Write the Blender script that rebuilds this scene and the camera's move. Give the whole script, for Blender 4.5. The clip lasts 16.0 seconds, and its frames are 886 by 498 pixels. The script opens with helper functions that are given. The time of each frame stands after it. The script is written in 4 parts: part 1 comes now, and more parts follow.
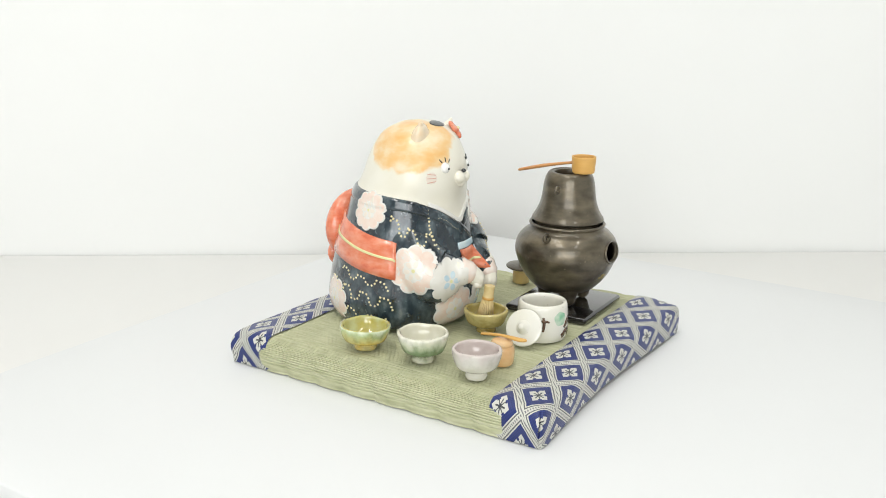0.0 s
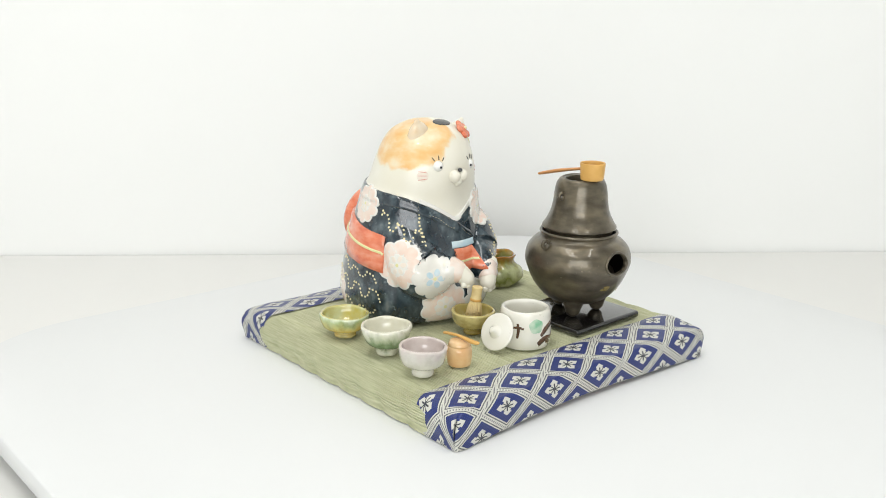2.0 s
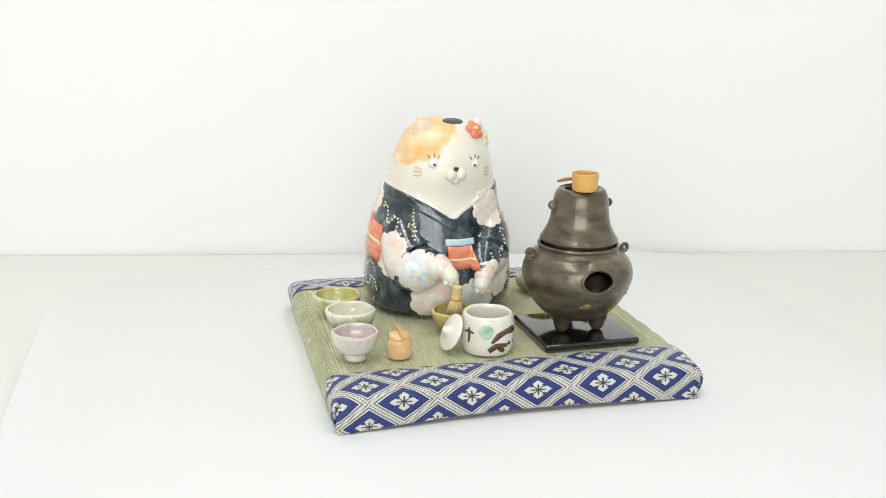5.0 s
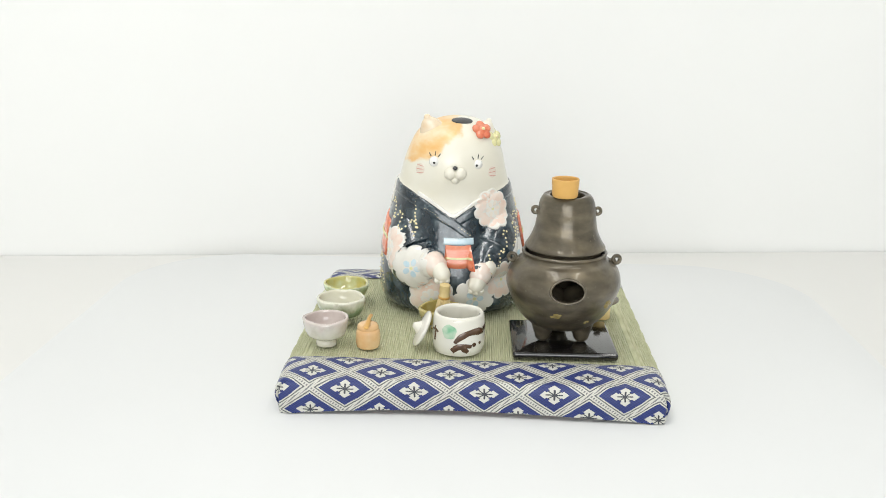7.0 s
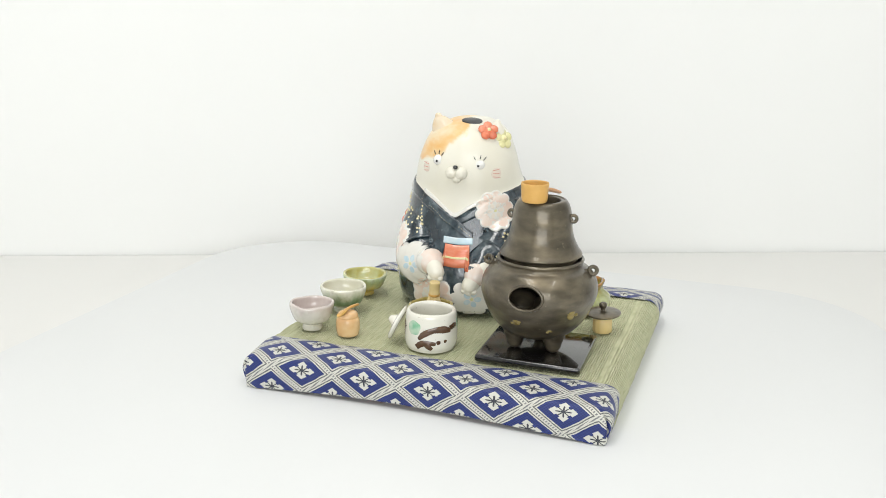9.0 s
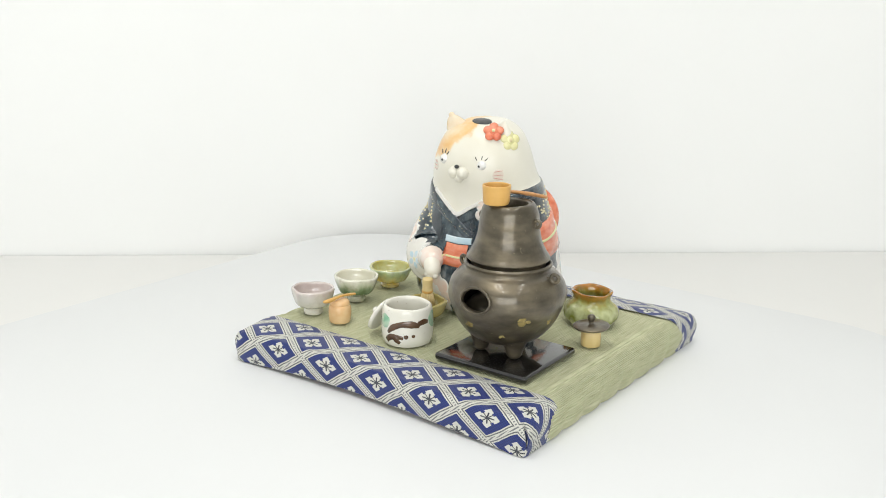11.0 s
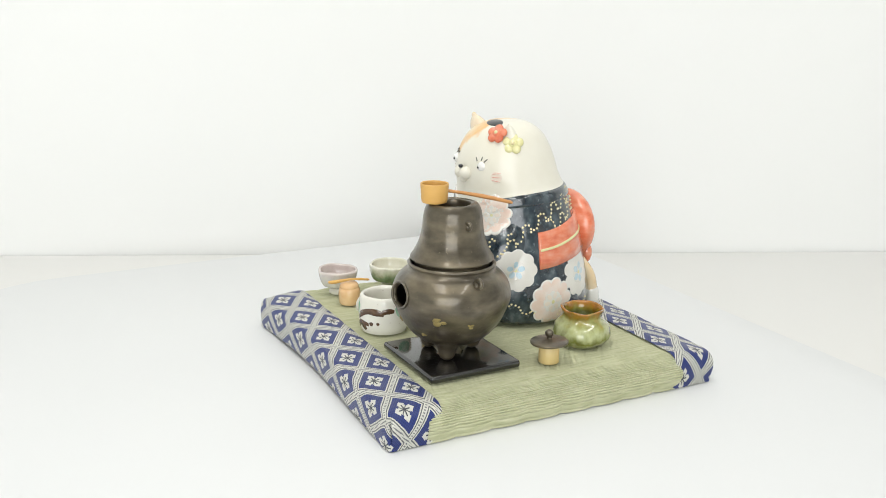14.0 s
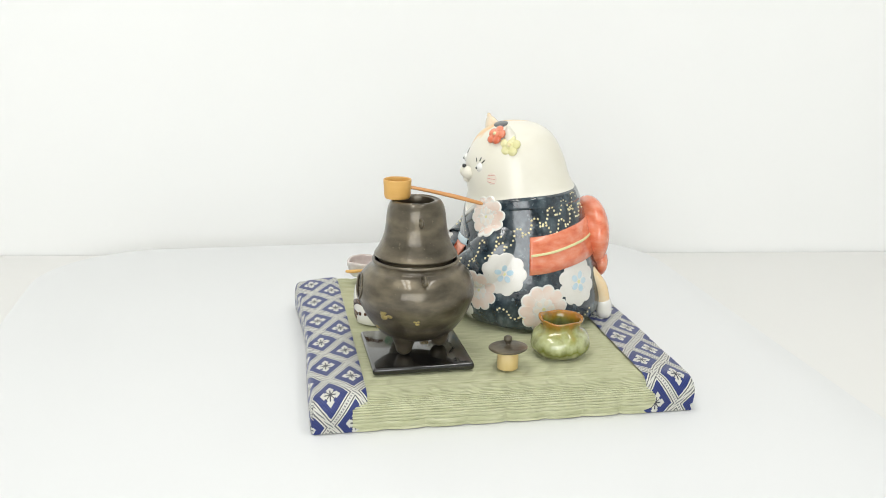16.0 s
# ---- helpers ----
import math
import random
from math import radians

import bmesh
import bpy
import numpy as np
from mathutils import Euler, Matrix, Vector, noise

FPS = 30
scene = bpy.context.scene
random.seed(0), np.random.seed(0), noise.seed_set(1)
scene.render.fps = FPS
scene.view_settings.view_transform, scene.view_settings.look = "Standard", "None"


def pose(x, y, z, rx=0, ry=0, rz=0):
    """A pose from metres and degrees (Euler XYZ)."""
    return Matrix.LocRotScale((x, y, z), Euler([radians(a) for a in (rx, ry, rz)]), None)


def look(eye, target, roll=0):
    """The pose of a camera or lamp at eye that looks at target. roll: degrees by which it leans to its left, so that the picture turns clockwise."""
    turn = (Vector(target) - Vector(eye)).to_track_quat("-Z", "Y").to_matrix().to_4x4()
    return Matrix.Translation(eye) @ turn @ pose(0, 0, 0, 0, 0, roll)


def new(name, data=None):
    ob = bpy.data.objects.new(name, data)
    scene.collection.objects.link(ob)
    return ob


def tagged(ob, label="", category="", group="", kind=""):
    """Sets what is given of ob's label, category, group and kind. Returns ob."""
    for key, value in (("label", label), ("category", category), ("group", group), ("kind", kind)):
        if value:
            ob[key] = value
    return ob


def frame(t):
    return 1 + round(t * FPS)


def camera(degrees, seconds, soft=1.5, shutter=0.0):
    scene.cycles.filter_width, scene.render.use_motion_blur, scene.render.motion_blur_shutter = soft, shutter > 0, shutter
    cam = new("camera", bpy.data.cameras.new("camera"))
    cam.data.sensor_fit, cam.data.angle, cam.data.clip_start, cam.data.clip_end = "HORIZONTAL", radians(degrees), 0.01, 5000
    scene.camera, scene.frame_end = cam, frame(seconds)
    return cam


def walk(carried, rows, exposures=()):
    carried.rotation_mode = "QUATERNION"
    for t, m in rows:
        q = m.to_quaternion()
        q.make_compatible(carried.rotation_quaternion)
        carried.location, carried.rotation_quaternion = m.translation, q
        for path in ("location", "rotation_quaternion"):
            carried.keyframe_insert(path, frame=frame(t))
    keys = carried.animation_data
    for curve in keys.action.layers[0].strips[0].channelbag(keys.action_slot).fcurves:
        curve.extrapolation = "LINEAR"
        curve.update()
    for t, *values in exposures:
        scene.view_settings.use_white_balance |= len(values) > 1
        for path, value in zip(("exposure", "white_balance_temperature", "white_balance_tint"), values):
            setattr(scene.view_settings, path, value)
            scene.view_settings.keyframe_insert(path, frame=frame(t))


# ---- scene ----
from mathutils.bvhtree import BVHTree

# ---- camera: stands still on a tripod, tilted down ----
EYE = (-0.0145, -0.56, 0.2165)
TILT = radians(15.47)
AIM = (EYE[0], EYE[1] + math.cos(TILT), EYE[2] - math.sin(TILT))
cam = camera(49.15, 16.0, soft=1.0)
STAND = look(EYE, AIM, 0.945)
walk(cam, [(0.0, STAND), (16.0, STAND)])


def spin(t):
    """The turntable's turn at t seconds, about the world's z axis."""
    return Matrix.Rotation(radians(58.06 - 8.588 * t), 4, "Z")


turning = []  # (thing, its pose on the board)

# ---- light ----
scene.view_settings.exposure = -0.81
world = bpy.data.worlds.new("world")
scene.world = world
world.use_nodes = True
world.node_tree.nodes["Background"].inputs[0].default_value = (0.9, 0.95, 1.0, 1)
world.node_tree.nodes["Background"].inputs[1].default_value = 0.3


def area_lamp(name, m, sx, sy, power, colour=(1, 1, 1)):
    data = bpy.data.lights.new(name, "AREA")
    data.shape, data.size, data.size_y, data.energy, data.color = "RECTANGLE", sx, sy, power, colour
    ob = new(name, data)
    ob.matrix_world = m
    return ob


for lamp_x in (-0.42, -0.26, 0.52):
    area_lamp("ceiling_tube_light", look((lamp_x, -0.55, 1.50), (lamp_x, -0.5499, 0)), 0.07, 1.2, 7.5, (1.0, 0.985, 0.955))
# unseen fill lamp behind the camera, added to brighten the back wall
area_lamp("front_fill_light", look((-0.15, -2.3, 0.62), (0, 0.3, 0.12)), 1.6, 1.1, 43.0, (0.97, 0.99, 1.0))


# ---- materials ----
def noise_colour(nt, stops, scale, detail=4.0, stretch=(1, 1, 1), coords="Object"):
    n, l = nt.nodes, nt.links
    co = n.new("ShaderNodeTexCoord")
    mp = n.new("ShaderNodeMapping")
    mp.inputs["Scale"].default_value = stretch
    tex = n.new("ShaderNodeTexNoise")
    tex.inputs["Scale"].default_value, tex.inputs["Detail"].default_value = scale, detail
    ramp = n.new("ShaderNodeValToRGB")
    el = ramp.color_ramp.elements
    while len(el) < len(stops):
        el.new(0.5)
    for e, (pos, col) in zip(el, stops):
        e.position, e.color = pos, (*col, 1)
    l.new(co.outputs[coords], mp.inputs["Vector"])
    l.new(mp.outputs["Vector"], tex.inputs["Vector"])
    l.new(tex.outputs["Fac"], ramp.inputs["Fac"])
    return ramp.outputs["Color"], tex.outputs["Fac"], co


def surface(name, stops, scale=120.0, rough=0.4, metal=0.0, coat=0.0, bump=0.1, fine=900.0, spec=0.5,
            stretch=(1, 1, 1), speck=None, sss=0.0):
    """A procedural surface: colour by a noise ramp, darker specks, fine relief, uneven gloss."""
    m = bpy.data.materials.new(name)
    m.use_nodes = True
    nt = m.node_tree
    n, l = nt.nodes, nt.links
    b = n["Principled BSDF"]
    col, fac, co = noise_colour(nt, stops, scale, 5.0, stretch)
    if speck:
        size, amount, tint = speck
        c2, _, _ = noise_colour(nt, [(0.0, (0, 0, 0)), (amount, (0, 0, 0)), (min(1.0, amount + 0.04), (1, 1, 1))], size, 2.0)
        mix = n.new("ShaderNodeMixRGB")
        l.new(c2, mix.inputs[0])
        l.new(col, mix.inputs[1])
        mix.inputs[2].default_value = (*tint, 1)
        col = mix.outputs[0]
    l.new(col, b.inputs["Base Color"])
    b.inputs["Metallic"].default_value = metal
    b.inputs["Specular IOR Level"].default_value = spec
    b.inputs["Coat Weight"].default_value = coat
    b.inputs["Coat Roughness"].default_value = 0.06
    rr = n.new("ShaderNodeMapRange")
    rr.inputs["To Min"].default_value, rr.inputs["To Max"].default_value = rough * 0.75, min(1, rough * 1.25)
    l.new(fac, rr.inputs["Value"])
    l.new(rr.outputs[0], b.inputs["Roughness"])
    if sss:
        b.inputs["Subsurface Weight"].default_value = sss
        b.inputs["Subsurface Radius"].default_value = (0.004, 0.003, 0.002)
        b.inputs["Subsurface Scale"].default_value = 0.4
    if bump:
        t = n.new("ShaderNodeTexNoise")
        t.inputs["Scale"].default_value, t.inputs["Detail"].default_value = fine, 3
        l.new(co.outputs["Object"], t.inputs["Vector"])
        bm_ = n.new("ShaderNodeBump")
        bm_.inputs["Strength"].default_value, bm_.inputs["Distance"].default_value = bump, 0.0006
        l.new(t.outputs["Fac"], bm_.inputs["Height"])
        l.new(bm_.outputs[0], b.inputs["Normal"])
    return m


M_wall = surface("wall_paint", [(0.3, (0.865, 0.87, 0.855)), (0.7, (0.875, 0.88, 0.865))], 3.0, 0.9, bump=0.05, fine=300, spec=0.2)
M_table = surface("table_laminate", [(0.3, (0.795, 0.79, 0.765)), (0.7, (0.81, 0.805, 0.785))], 4.0, 0.5, bump=0.03, fine=300, spec=0.3)
M_board = surface("white_board", [(0.3, (0.745, 0.755, 0.755)), (0.7, (0.76, 0.77, 0.77))], 6.0, 0.6, bump=0.02, fine=500, spec=0.3)
M_iron = surface("bronze_glaze", [(0.3, (0.062, 0.050, 0.033)), (0.5, (0.112, 0.094, 0.064)), (0.72, (0.19, 0.155, 0.10))], 70, 0.34, metal=0.55, coat=0.4, bump=0.9, fine=120, stretch=(1, 1, 2.2), speck=(520, 0.70, (0.17, 0.145, 0.095)))
M_iron_dark = surface("bronze_glaze_inside", [(0.3, (0.010, 0.008, 0.006)), (0.7, (0.02, 0.017, 0.013))], 80, 0.5, bump=0.2, fine=300)
M_gold_spot = surface("gold_spot", [(0.3, (0.20, 0.15, 0.05)), (0.7, (0.34, 0.27, 0.10))], 200, 0.35, metal=0.5, bump=0.2, fine=500)
M_black = surface("black_glaze", [(0.3, (0.006, 0.006, 0.006)), (0.7, (0.012, 0.011, 0.011))], 80, 0.12, coat=0.8, bump=0.08, fine=180)
M_bamboo = surface("bamboo", [(0.3, (0.62, 0.34, 0.08)), (0.7, (0.72, 0.43, 0.13))], 90, 0.45, bump=0.12, fine=500, stretch=(1, 0.15, 1))
M_bamboo_red = surface("bamboo_handle", [(0.3, (0.52, 0.23, 0.07)), (0.7, (0.62, 0.31, 0.11))], 120, 0.45, bump=0.12, fine=500, stretch=(1, 0.12, 1))
M_rest = surface("pale_bamboo", [(0.3, (0.70, 0.50, 0.18)), (0.7, (0.76, 0.60, 0.30))], 150, 0.4, bump=0.1, fine=600, stretch=(1, 1, 0.1))
M_whisk = surface("whisk_bamboo", [(0.3, (0.62, 0.47, 0.20)), (0.7, (0.72, 0.58, 0.30))], 200, 0.5, bump=0.1, fine=700)
M_white = surface("white_glaze", [(0.3, (0.72, 0.70, 0.60)), (0.7, (0.79, 0.775, 0.71))], 45, 0.14, coat=0.6, bump=0.06, fine=200, speck=(600, 0.72, (0.5, 0.45, 0.35)))
M_orange_jar = surface("orange_glaze", [(0.3, (0.70, 0.40, 0.17)), (0.7, (0.78, 0.56, 0.31))], 130, 0.22, coat=0.5, bump=0.1, fine=300)


def glaze_bands(name, z0, z1, stops, wob=0.25, rough=0.14, mottle=0.7):
    """A glaze whose colour runs down the pot: a ramp over the pot's own height, broken by noise."""
    m = bpy.data.materials.new(name)
    m.use_nodes = True
    nt = m.node_tree
    n, l = nt.nodes, nt.links
    b = n["Principled BSDF"]
    co = n.new("ShaderNodeTexCoord")
    sep = n.new("ShaderNodeSeparateXYZ")
    l.new(co.outputs["Object"], sep.inputs[0])
    mr = n.new("ShaderNodeMapRange")
    mr.inputs["From Min"].default_value, mr.inputs["From Max"].default_value = z0, z1
    l.new(sep.outputs["Z"], mr.inputs["Value"])
    no = n.new("ShaderNodeTexNoise")
    no.inputs["Scale"].default_value, no.inputs["Detail"].default_value = 150, 5
    runs = n.new("ShaderNodeMapping")
    runs.inputs["Scale"].default_value = (1, 1, 0.45)
    l.new(co.outputs["Object"], runs.inputs["Vector"])
    l.new(runs.outputs[0], no.inputs["Vector"])
    ma = n.new("ShaderNodeMath")
    ma.operation = "MULTIPLY_ADD"
    ma.inputs[1].default_value = wob * 2
    sub = n.new("ShaderNodeMath")
    sub.operation = "SUBTRACT"
    sub.inputs[1].default_value = 0.5
    l.new(no.outputs["Fac"], sub.inputs[0])
    l.new(sub.outputs[0], ma.inputs[0])
    l.new(mr.outputs[0], ma.inputs[2])
    ramp = n.new("ShaderNodeValToRGB")
    el = ramp.color_ramp.elements
    while len(el) < len(stops):
        el.new(0.5)
    for e, (p_, c_) in zip(el, stops):
        e.position, e.color = p_, (*c_, 1)
    l.new(ma.outputs[0], ramp.inputs["Fac"])
    # cloudy mottling where the glaze pools and thins
    cloud, _, _ = noise_colour(nt, [(0.32, (0.62, 0.60, 0.50)), (0.5, (1, 1, 1)), (0.68, (1.12, 1.10, 1.08))], 230, 4.0)
    pool = n.new("ShaderNodeMixRGB")
    pool.blend_type = "MULTIPLY"
    pool.inputs[0].default_value = mottle
    l.new(ramp.outputs["Color"], pool.inputs[1])
    l.new(cloud, pool.inputs[2])
    l.new(pool.outputs[0], b.inputs["Base Color"])
    b.inputs["Roughness"].default_value = rough
    b.inputs["Coat Weight"].default_value = 0.6
    b.inputs["Coat Roughness"].default_value = 0.05
    n2 = n.new("ShaderNodeTexNoise")
    n2.inputs["Scale"].default_value = 160
    l.new(co.outputs["Object"], n2.inputs["Vector"])
    bu = n.new("ShaderNodeBump")
    bu.inputs["Strength"].default_value, bu.inputs["Distance"].default_value = 0.12, 0.001
    l.new(n2.outputs["Fac"], bu.inputs["Height"])
    l.new(bu.outputs[0], b.inputs["Normal"])
    return m


M_cup_green = glaze_bands("green_cup_glaze", 0, 0.0145, [(0.0, (0.60, 0.52, 0.22)), (0.3, (0.60, 0.44, 0.09)), (0.55, (0.56, 0.51, 0.19)), (0.8, (0.42, 0.50, 0.24)), (1.0, (0.62, 0.68, 0.48))], 0.5)
M_cup_mid = glaze_bands("grey_green_cup_glaze", 0, 0.0165, [(0.0, (0.64, 0.63, 0.50)), (0.16, (0.50, 0.51, 0.38)), (0.32, (0.12, 0.18, 0.08)), (0.56, (0.20, 0.28, 0.15)), (0.76, (0.54, 0.57, 0.42)), (1.0, (0.72, 0.71, 0.61))], 0.38)
M_cup_lilac = glaze_bands("lilac_cup_glaze", 0, 0.016, [(0.0, (0.70, 0.68, 0.59)), (0.45, (0.66, 0.645, 0.57)), (0.8, (0.63, 0.60, 0.545)), (1.0, (0.60, 0.54, 0.50))], 0.45, 0.14, 0.3)
M_in_green = surface("amber_inside_glaze", [(0.3, (0.50, 0.42, 0.08)), (0.5, (0.52, 0.50, 0.20)), (0.7, (0.56, 0.60, 0.34))], 140, 0.12, coat=0.8, bump=0.08, fine=200)
M_in_cream = surface("cream_inside_glaze", [(0.3, (0.66, 0.64, 0.50)), (0.7, (0.73, 0.71, 0.60))], 140, 0.14, coat=0.8, bump=0.08, fine=200)
M_in_lilac = surface("lilac_inside_glaze", [(0.3, (0.55, 0.46, 0.43)), (0.7, (0.66, 0.59, 0.55))], 140, 0.12, coat=0.8, bump=0.08, fine=200)
M_in_olive = surface("olive_inside_glaze", [(0.3, (0.42, 0.33, 0.08)), (0.7, (0.52, 0.44, 0.17))], 140, 0.12, coat=0.8, bump=0.08, fine=200)
M_bowl = glaze_bands("olive_bowl_glaze", 0, 0.014, [(0.0, (0.34, 0.25, 0.06)), (0.5, (0.44, 0.35, 0.11)), (1.0, (0.55, 0.47, 0.2))])
M_jar_green = glaze_bands("green_jar_glaze", 0, 0.021, [(0.0, (0.40, 0.41, 0.20)), (0.2, (0.17, 0.19, 0.03)), (0.48, (0.45, 0.48, 0.25)), (0.70, (0.30, 0.31, 0.09)), (0.86, (0.29, 0.18, 0.02)), (1.0, (0.38, 0.16, 0.02))], 0.4)


def rush_material():
    """Woven rush: green-buff strands, each with its own tone, paler where they bend."""
    m = bpy.data.materials.new("woven_rush")
    m.use_nodes = True
    nt = m.node_tree
    n, l = nt.nodes, nt.links
    b = n["Principled BSDF"]
    uv = n.new("ShaderNodeUVMap")
    mp = n.new("ShaderNodeMapping")
    mp.inputs["Scale"].default_value = (1000, 70, 1)
    l.new(uv.outputs[0], mp.inputs["Vector"])
    t = n.new("ShaderNodeTexNoise")
    t.inputs["Scale"].default_value, t.inputs["Detail"].default_value = 1.0, 3
    l.new(mp.outputs[0], t.inputs["Vector"])
    ramp = n.new("ShaderNodeValToRGB")
    el = ramp.color_ramp.elements
    el.new(0.5)
    for e, (p_, c_) in zip(el, [(0.28, (0.43, 0.445, 0.265)), (0.5, (0.53, 0.54, 0.345)), (0.72, (0.62, 0.62, 0.43))]):
        e.position, e.color = p_, (*c_, 1)
    l.new(t.outputs["Fac"], ramp.inputs["Fac"])
    t2 = n.new("ShaderNodeTexNoise")
    t2.inputs["Scale"].default_value = 45
    l.new(uv.outputs[0], t2.inputs["Vector"])
    mix = n.new("ShaderNodeMixRGB")
    mix.blend_type = "OVERLAY"
    mix.inputs[0].default_value = 0.12
    l.new(ramp.outputs[0], mix.inputs[1])
    l.new(t2.outputs["Fac"], mix.inputs[2])
    l.new(mix.outputs[0], b.inputs["Base Color"])
    b.inputs["Roughness"].default_value = 0.75
    b.inputs["Specular IOR Level"].default_value = 0.2
    # grooves between the strands, in staggered runs between the stitches
    def op(kind, *args):
        x = n.new("ShaderNodeMath")
        x.operation = kind
        for k, v in enumerate(args):
            if isinstance(v, (int, float)):
                x.inputs[k].default_value = v
            else:
                l.new(v, x.inputs[k])
        return x.outputs[0]

    sep = n.new("ShaderNodeSeparateXYZ")
    l.new(uv.outputs[0], sep.inputs[0])
    u_ = op("ADD", sep.outputs[0], 0.000625)
    strand = op("POWER", op("ABSOLUTE", op("SINE", op("MULTIPLY", u_, math.pi / 0.00125))), 0.45)
    block = op("MULTIPLY", op("FLOOR", op("DIVIDE", op("ADD", sep.outputs[0], 1.0), 0.0115)), 0.5)
    run = op("MULTIPLY_ADD", op("POWER", op("ABSOLUTE", op("SINE", op("MULTIPLY", op("ADD", op("DIVIDE", sep.outputs[1], 0.0105), block), math.pi))), 0.8), 0.5, 0.35)
    bu = n.new("ShaderNodeBump")
    bu.inputs["Strength"].default_value, bu.inputs["Distance"].default_value = 0.9, 0.0008
    l.new(op("ADD", op("MULTIPLY", op("SUBTRACT", strand, 1.0), run), op("MULTIPLY", t.outputs["Fac"], 0.15)), bu.inputs["Height"])
    l.new(bu.outputs[0], b.inputs["Normal"])
    return m


PITCH_U, PITCH_V, U0, V0 = 0.0361, 0.0245, 0.0064, 0.0305


def brocade_material():
    """Blue and silver brocade ribbon: a lattice of woven bands, a small four-petal flower in every lozenge."""
    m = bpy.data.materials.new("blue_brocade")
    m.use_nodes = True
    nt = m.node_tree
    n, l = nt.nodes, nt.links
    b = n["Principled BSDF"]

    def math_node(op, a, c=None, d=None):
        x = n.new("ShaderNodeMath")
        x.operation = op
        for i, v in enumerate((a, c, d)):
            if v is None:
                continue
            if isinstance(v, (int, float)):
                x.inputs[i].default_value = v
            else:
                l.new(v, x.inputs[i])
        return x.outputs[0]

    uv = n.new("ShaderNodeUVMap")
    wn = n.new("ShaderNodeTexNoise")
    wn.inputs["Scale"].default_value = 60
    l.new(uv.outputs[0], wn.inputs["Vector"])
    sep = n.new("ShaderNodeSeparateXYZ")
    l.new(uv.outputs[0], sep.inputs[0])
    wob = math_node("MULTIPLY", math_node("SUBTRACT", wn.outputs["Fac"], 0.5), 0.07)
    a = math_node("ADD", math_node("DIVIDE", math_node("SUBTRACT", sep.outputs[0], U0), PITCH_U), wob)
    c = math_node("ADD", math_node("DIVIDE", math_node("SUBTRACT", sep.outputs[1], V0), PITCH_V), wob)
    p_, q_ = math_node("ADD", a, c), math_node("SUBTRACT", a, c)
    fp = math_node("SUBTRACT", p_, math_node("ROUND", p_))
    fq = math_node("SUBTRACT", q_, math_node("ROUND", q_))
    ap, aq = math_node("ABSOLUTE", fp), math_node("ABSOLUTE", fq)
    far = math_node("MAXIMUM", ap, aq)
    near_ = math_node("MINIMUM", ap, aq)
    # petals: a small lozenge, cut along its own axes and its diagonals
    ca = math_node("ABSOLUTE", math_node("ADD", fp, fq))
    cb = math_node("ABSOLUTE", math_node("SUBTRACT", fp, fq))
    cross = math_node("LESS_THAN", math_node("MINIMUM", ca, cb), 0.026)
    axis = math_node("LESS_THAN", near_, 0.013)
    eye_ = math_node("LESS_THAN", far, 0.165)
    petal = math_node("LESS_THAN", far, 0.208)
    notch = math_node("MULTIPLY", math_node("LESS_THAN", near_, 0.045), math_node("GREATER_THAN", far, 0.155))
    ink = math_node("MULTIPLY", math_node("MAXIMUM", math_node("MULTIPLY", axis, eye_), math_node("MULTIPLY", cross, math_node("LESS_THAN", far, 0.12))), 1.0)
    petal = math_node("MULTIPLY", petal, math_node("SUBTRACT", 1.0, math_node("MAXIMUM", ink, notch)))
    band = math_node("GREATER_THAN", far, 0.375)
    core = math_node("MULTIPLY", math_node("GREATER_THAN", far, 0.408), math_node("LESS_THAN", far, 0.438))
    twill = math_node("GREATER_THAN", math_node("SINE", math_node("MULTIPLY", math_node("ADD", sep.outputs[0], sep.outputs[1]), 3000)), 0.1)
    mid = math_node("GREATER_THAN", far, 0.472)
    dark = math_node("MAXIMUM", core, math_node("MULTIPLY", math_node("MULTIPLY", mid, twill), 0.85))
    band = math_node("MULTIPLY", band, math_node("SUBTRACT", 1.0, math_node("MULTIPLY", dark, 0.85)))
    silver = math_node("MAXIMUM", band, petal)
    # cross threads of the blue ground
    rib = math_node("SINE", math_node("MULTIPLY", sep.outputs[1], 4300))
    rib2 = math_node("SINE", math_node("MULTIPLY", sep.outputs[0], 3400))
    thread = math_node("MULTIPLY_ADD", math_node("MULTIPLY", rib, rib2), 0.22, 0.5)
    ramp = n.new("ShaderNodeValToRGB")
    ramp.color_ramp.elements[0].position, ramp.color_ramp.elements[0].color = 0.2, (0.006, 0.010, 0.075, 1)
    ramp.color_ramp.elements[1].position, ramp.color_ramp.elements[1].color = 0.8, (0.017, 0.040, 0.215, 1)
    l.new(thread, ramp.inputs["Fac"])
    inkmix = n.new("ShaderNodeMixRGB")
    l.new(math_node("MULTIPLY", math_node("MAXIMUM", ink, dark), math_node("MAXIMUM", math_node("LESS_THAN", far, 0.2), math_node("GREATER_THAN", far, 0.40))), inkmix.inputs[0])
    l.new(ramp.outputs[0], inkmix.inputs[1])
    inkmix.inputs[2].default_value = (0.035, 0.038, 0.05, 1)
    mix = n.new("ShaderNodeMixRGB")
    l.new(silver, mix.inputs[0])
    l.new(inkmix.outputs[0], mix.inputs[1])
    mix.inputs[2].default_value = (0.60, 0.60, 0.54, 1)
    l.new(mix.outputs[0], b.inputs["Base Color"])
    b.inputs["Roughness"].default_value = 0.42
    b.inputs["Sheen Weight"].default_value = 0.08
    h = math_node("MULTIPLY_ADD", silver, 0.8, math_node("MULTIPLY", thread, 0.5))
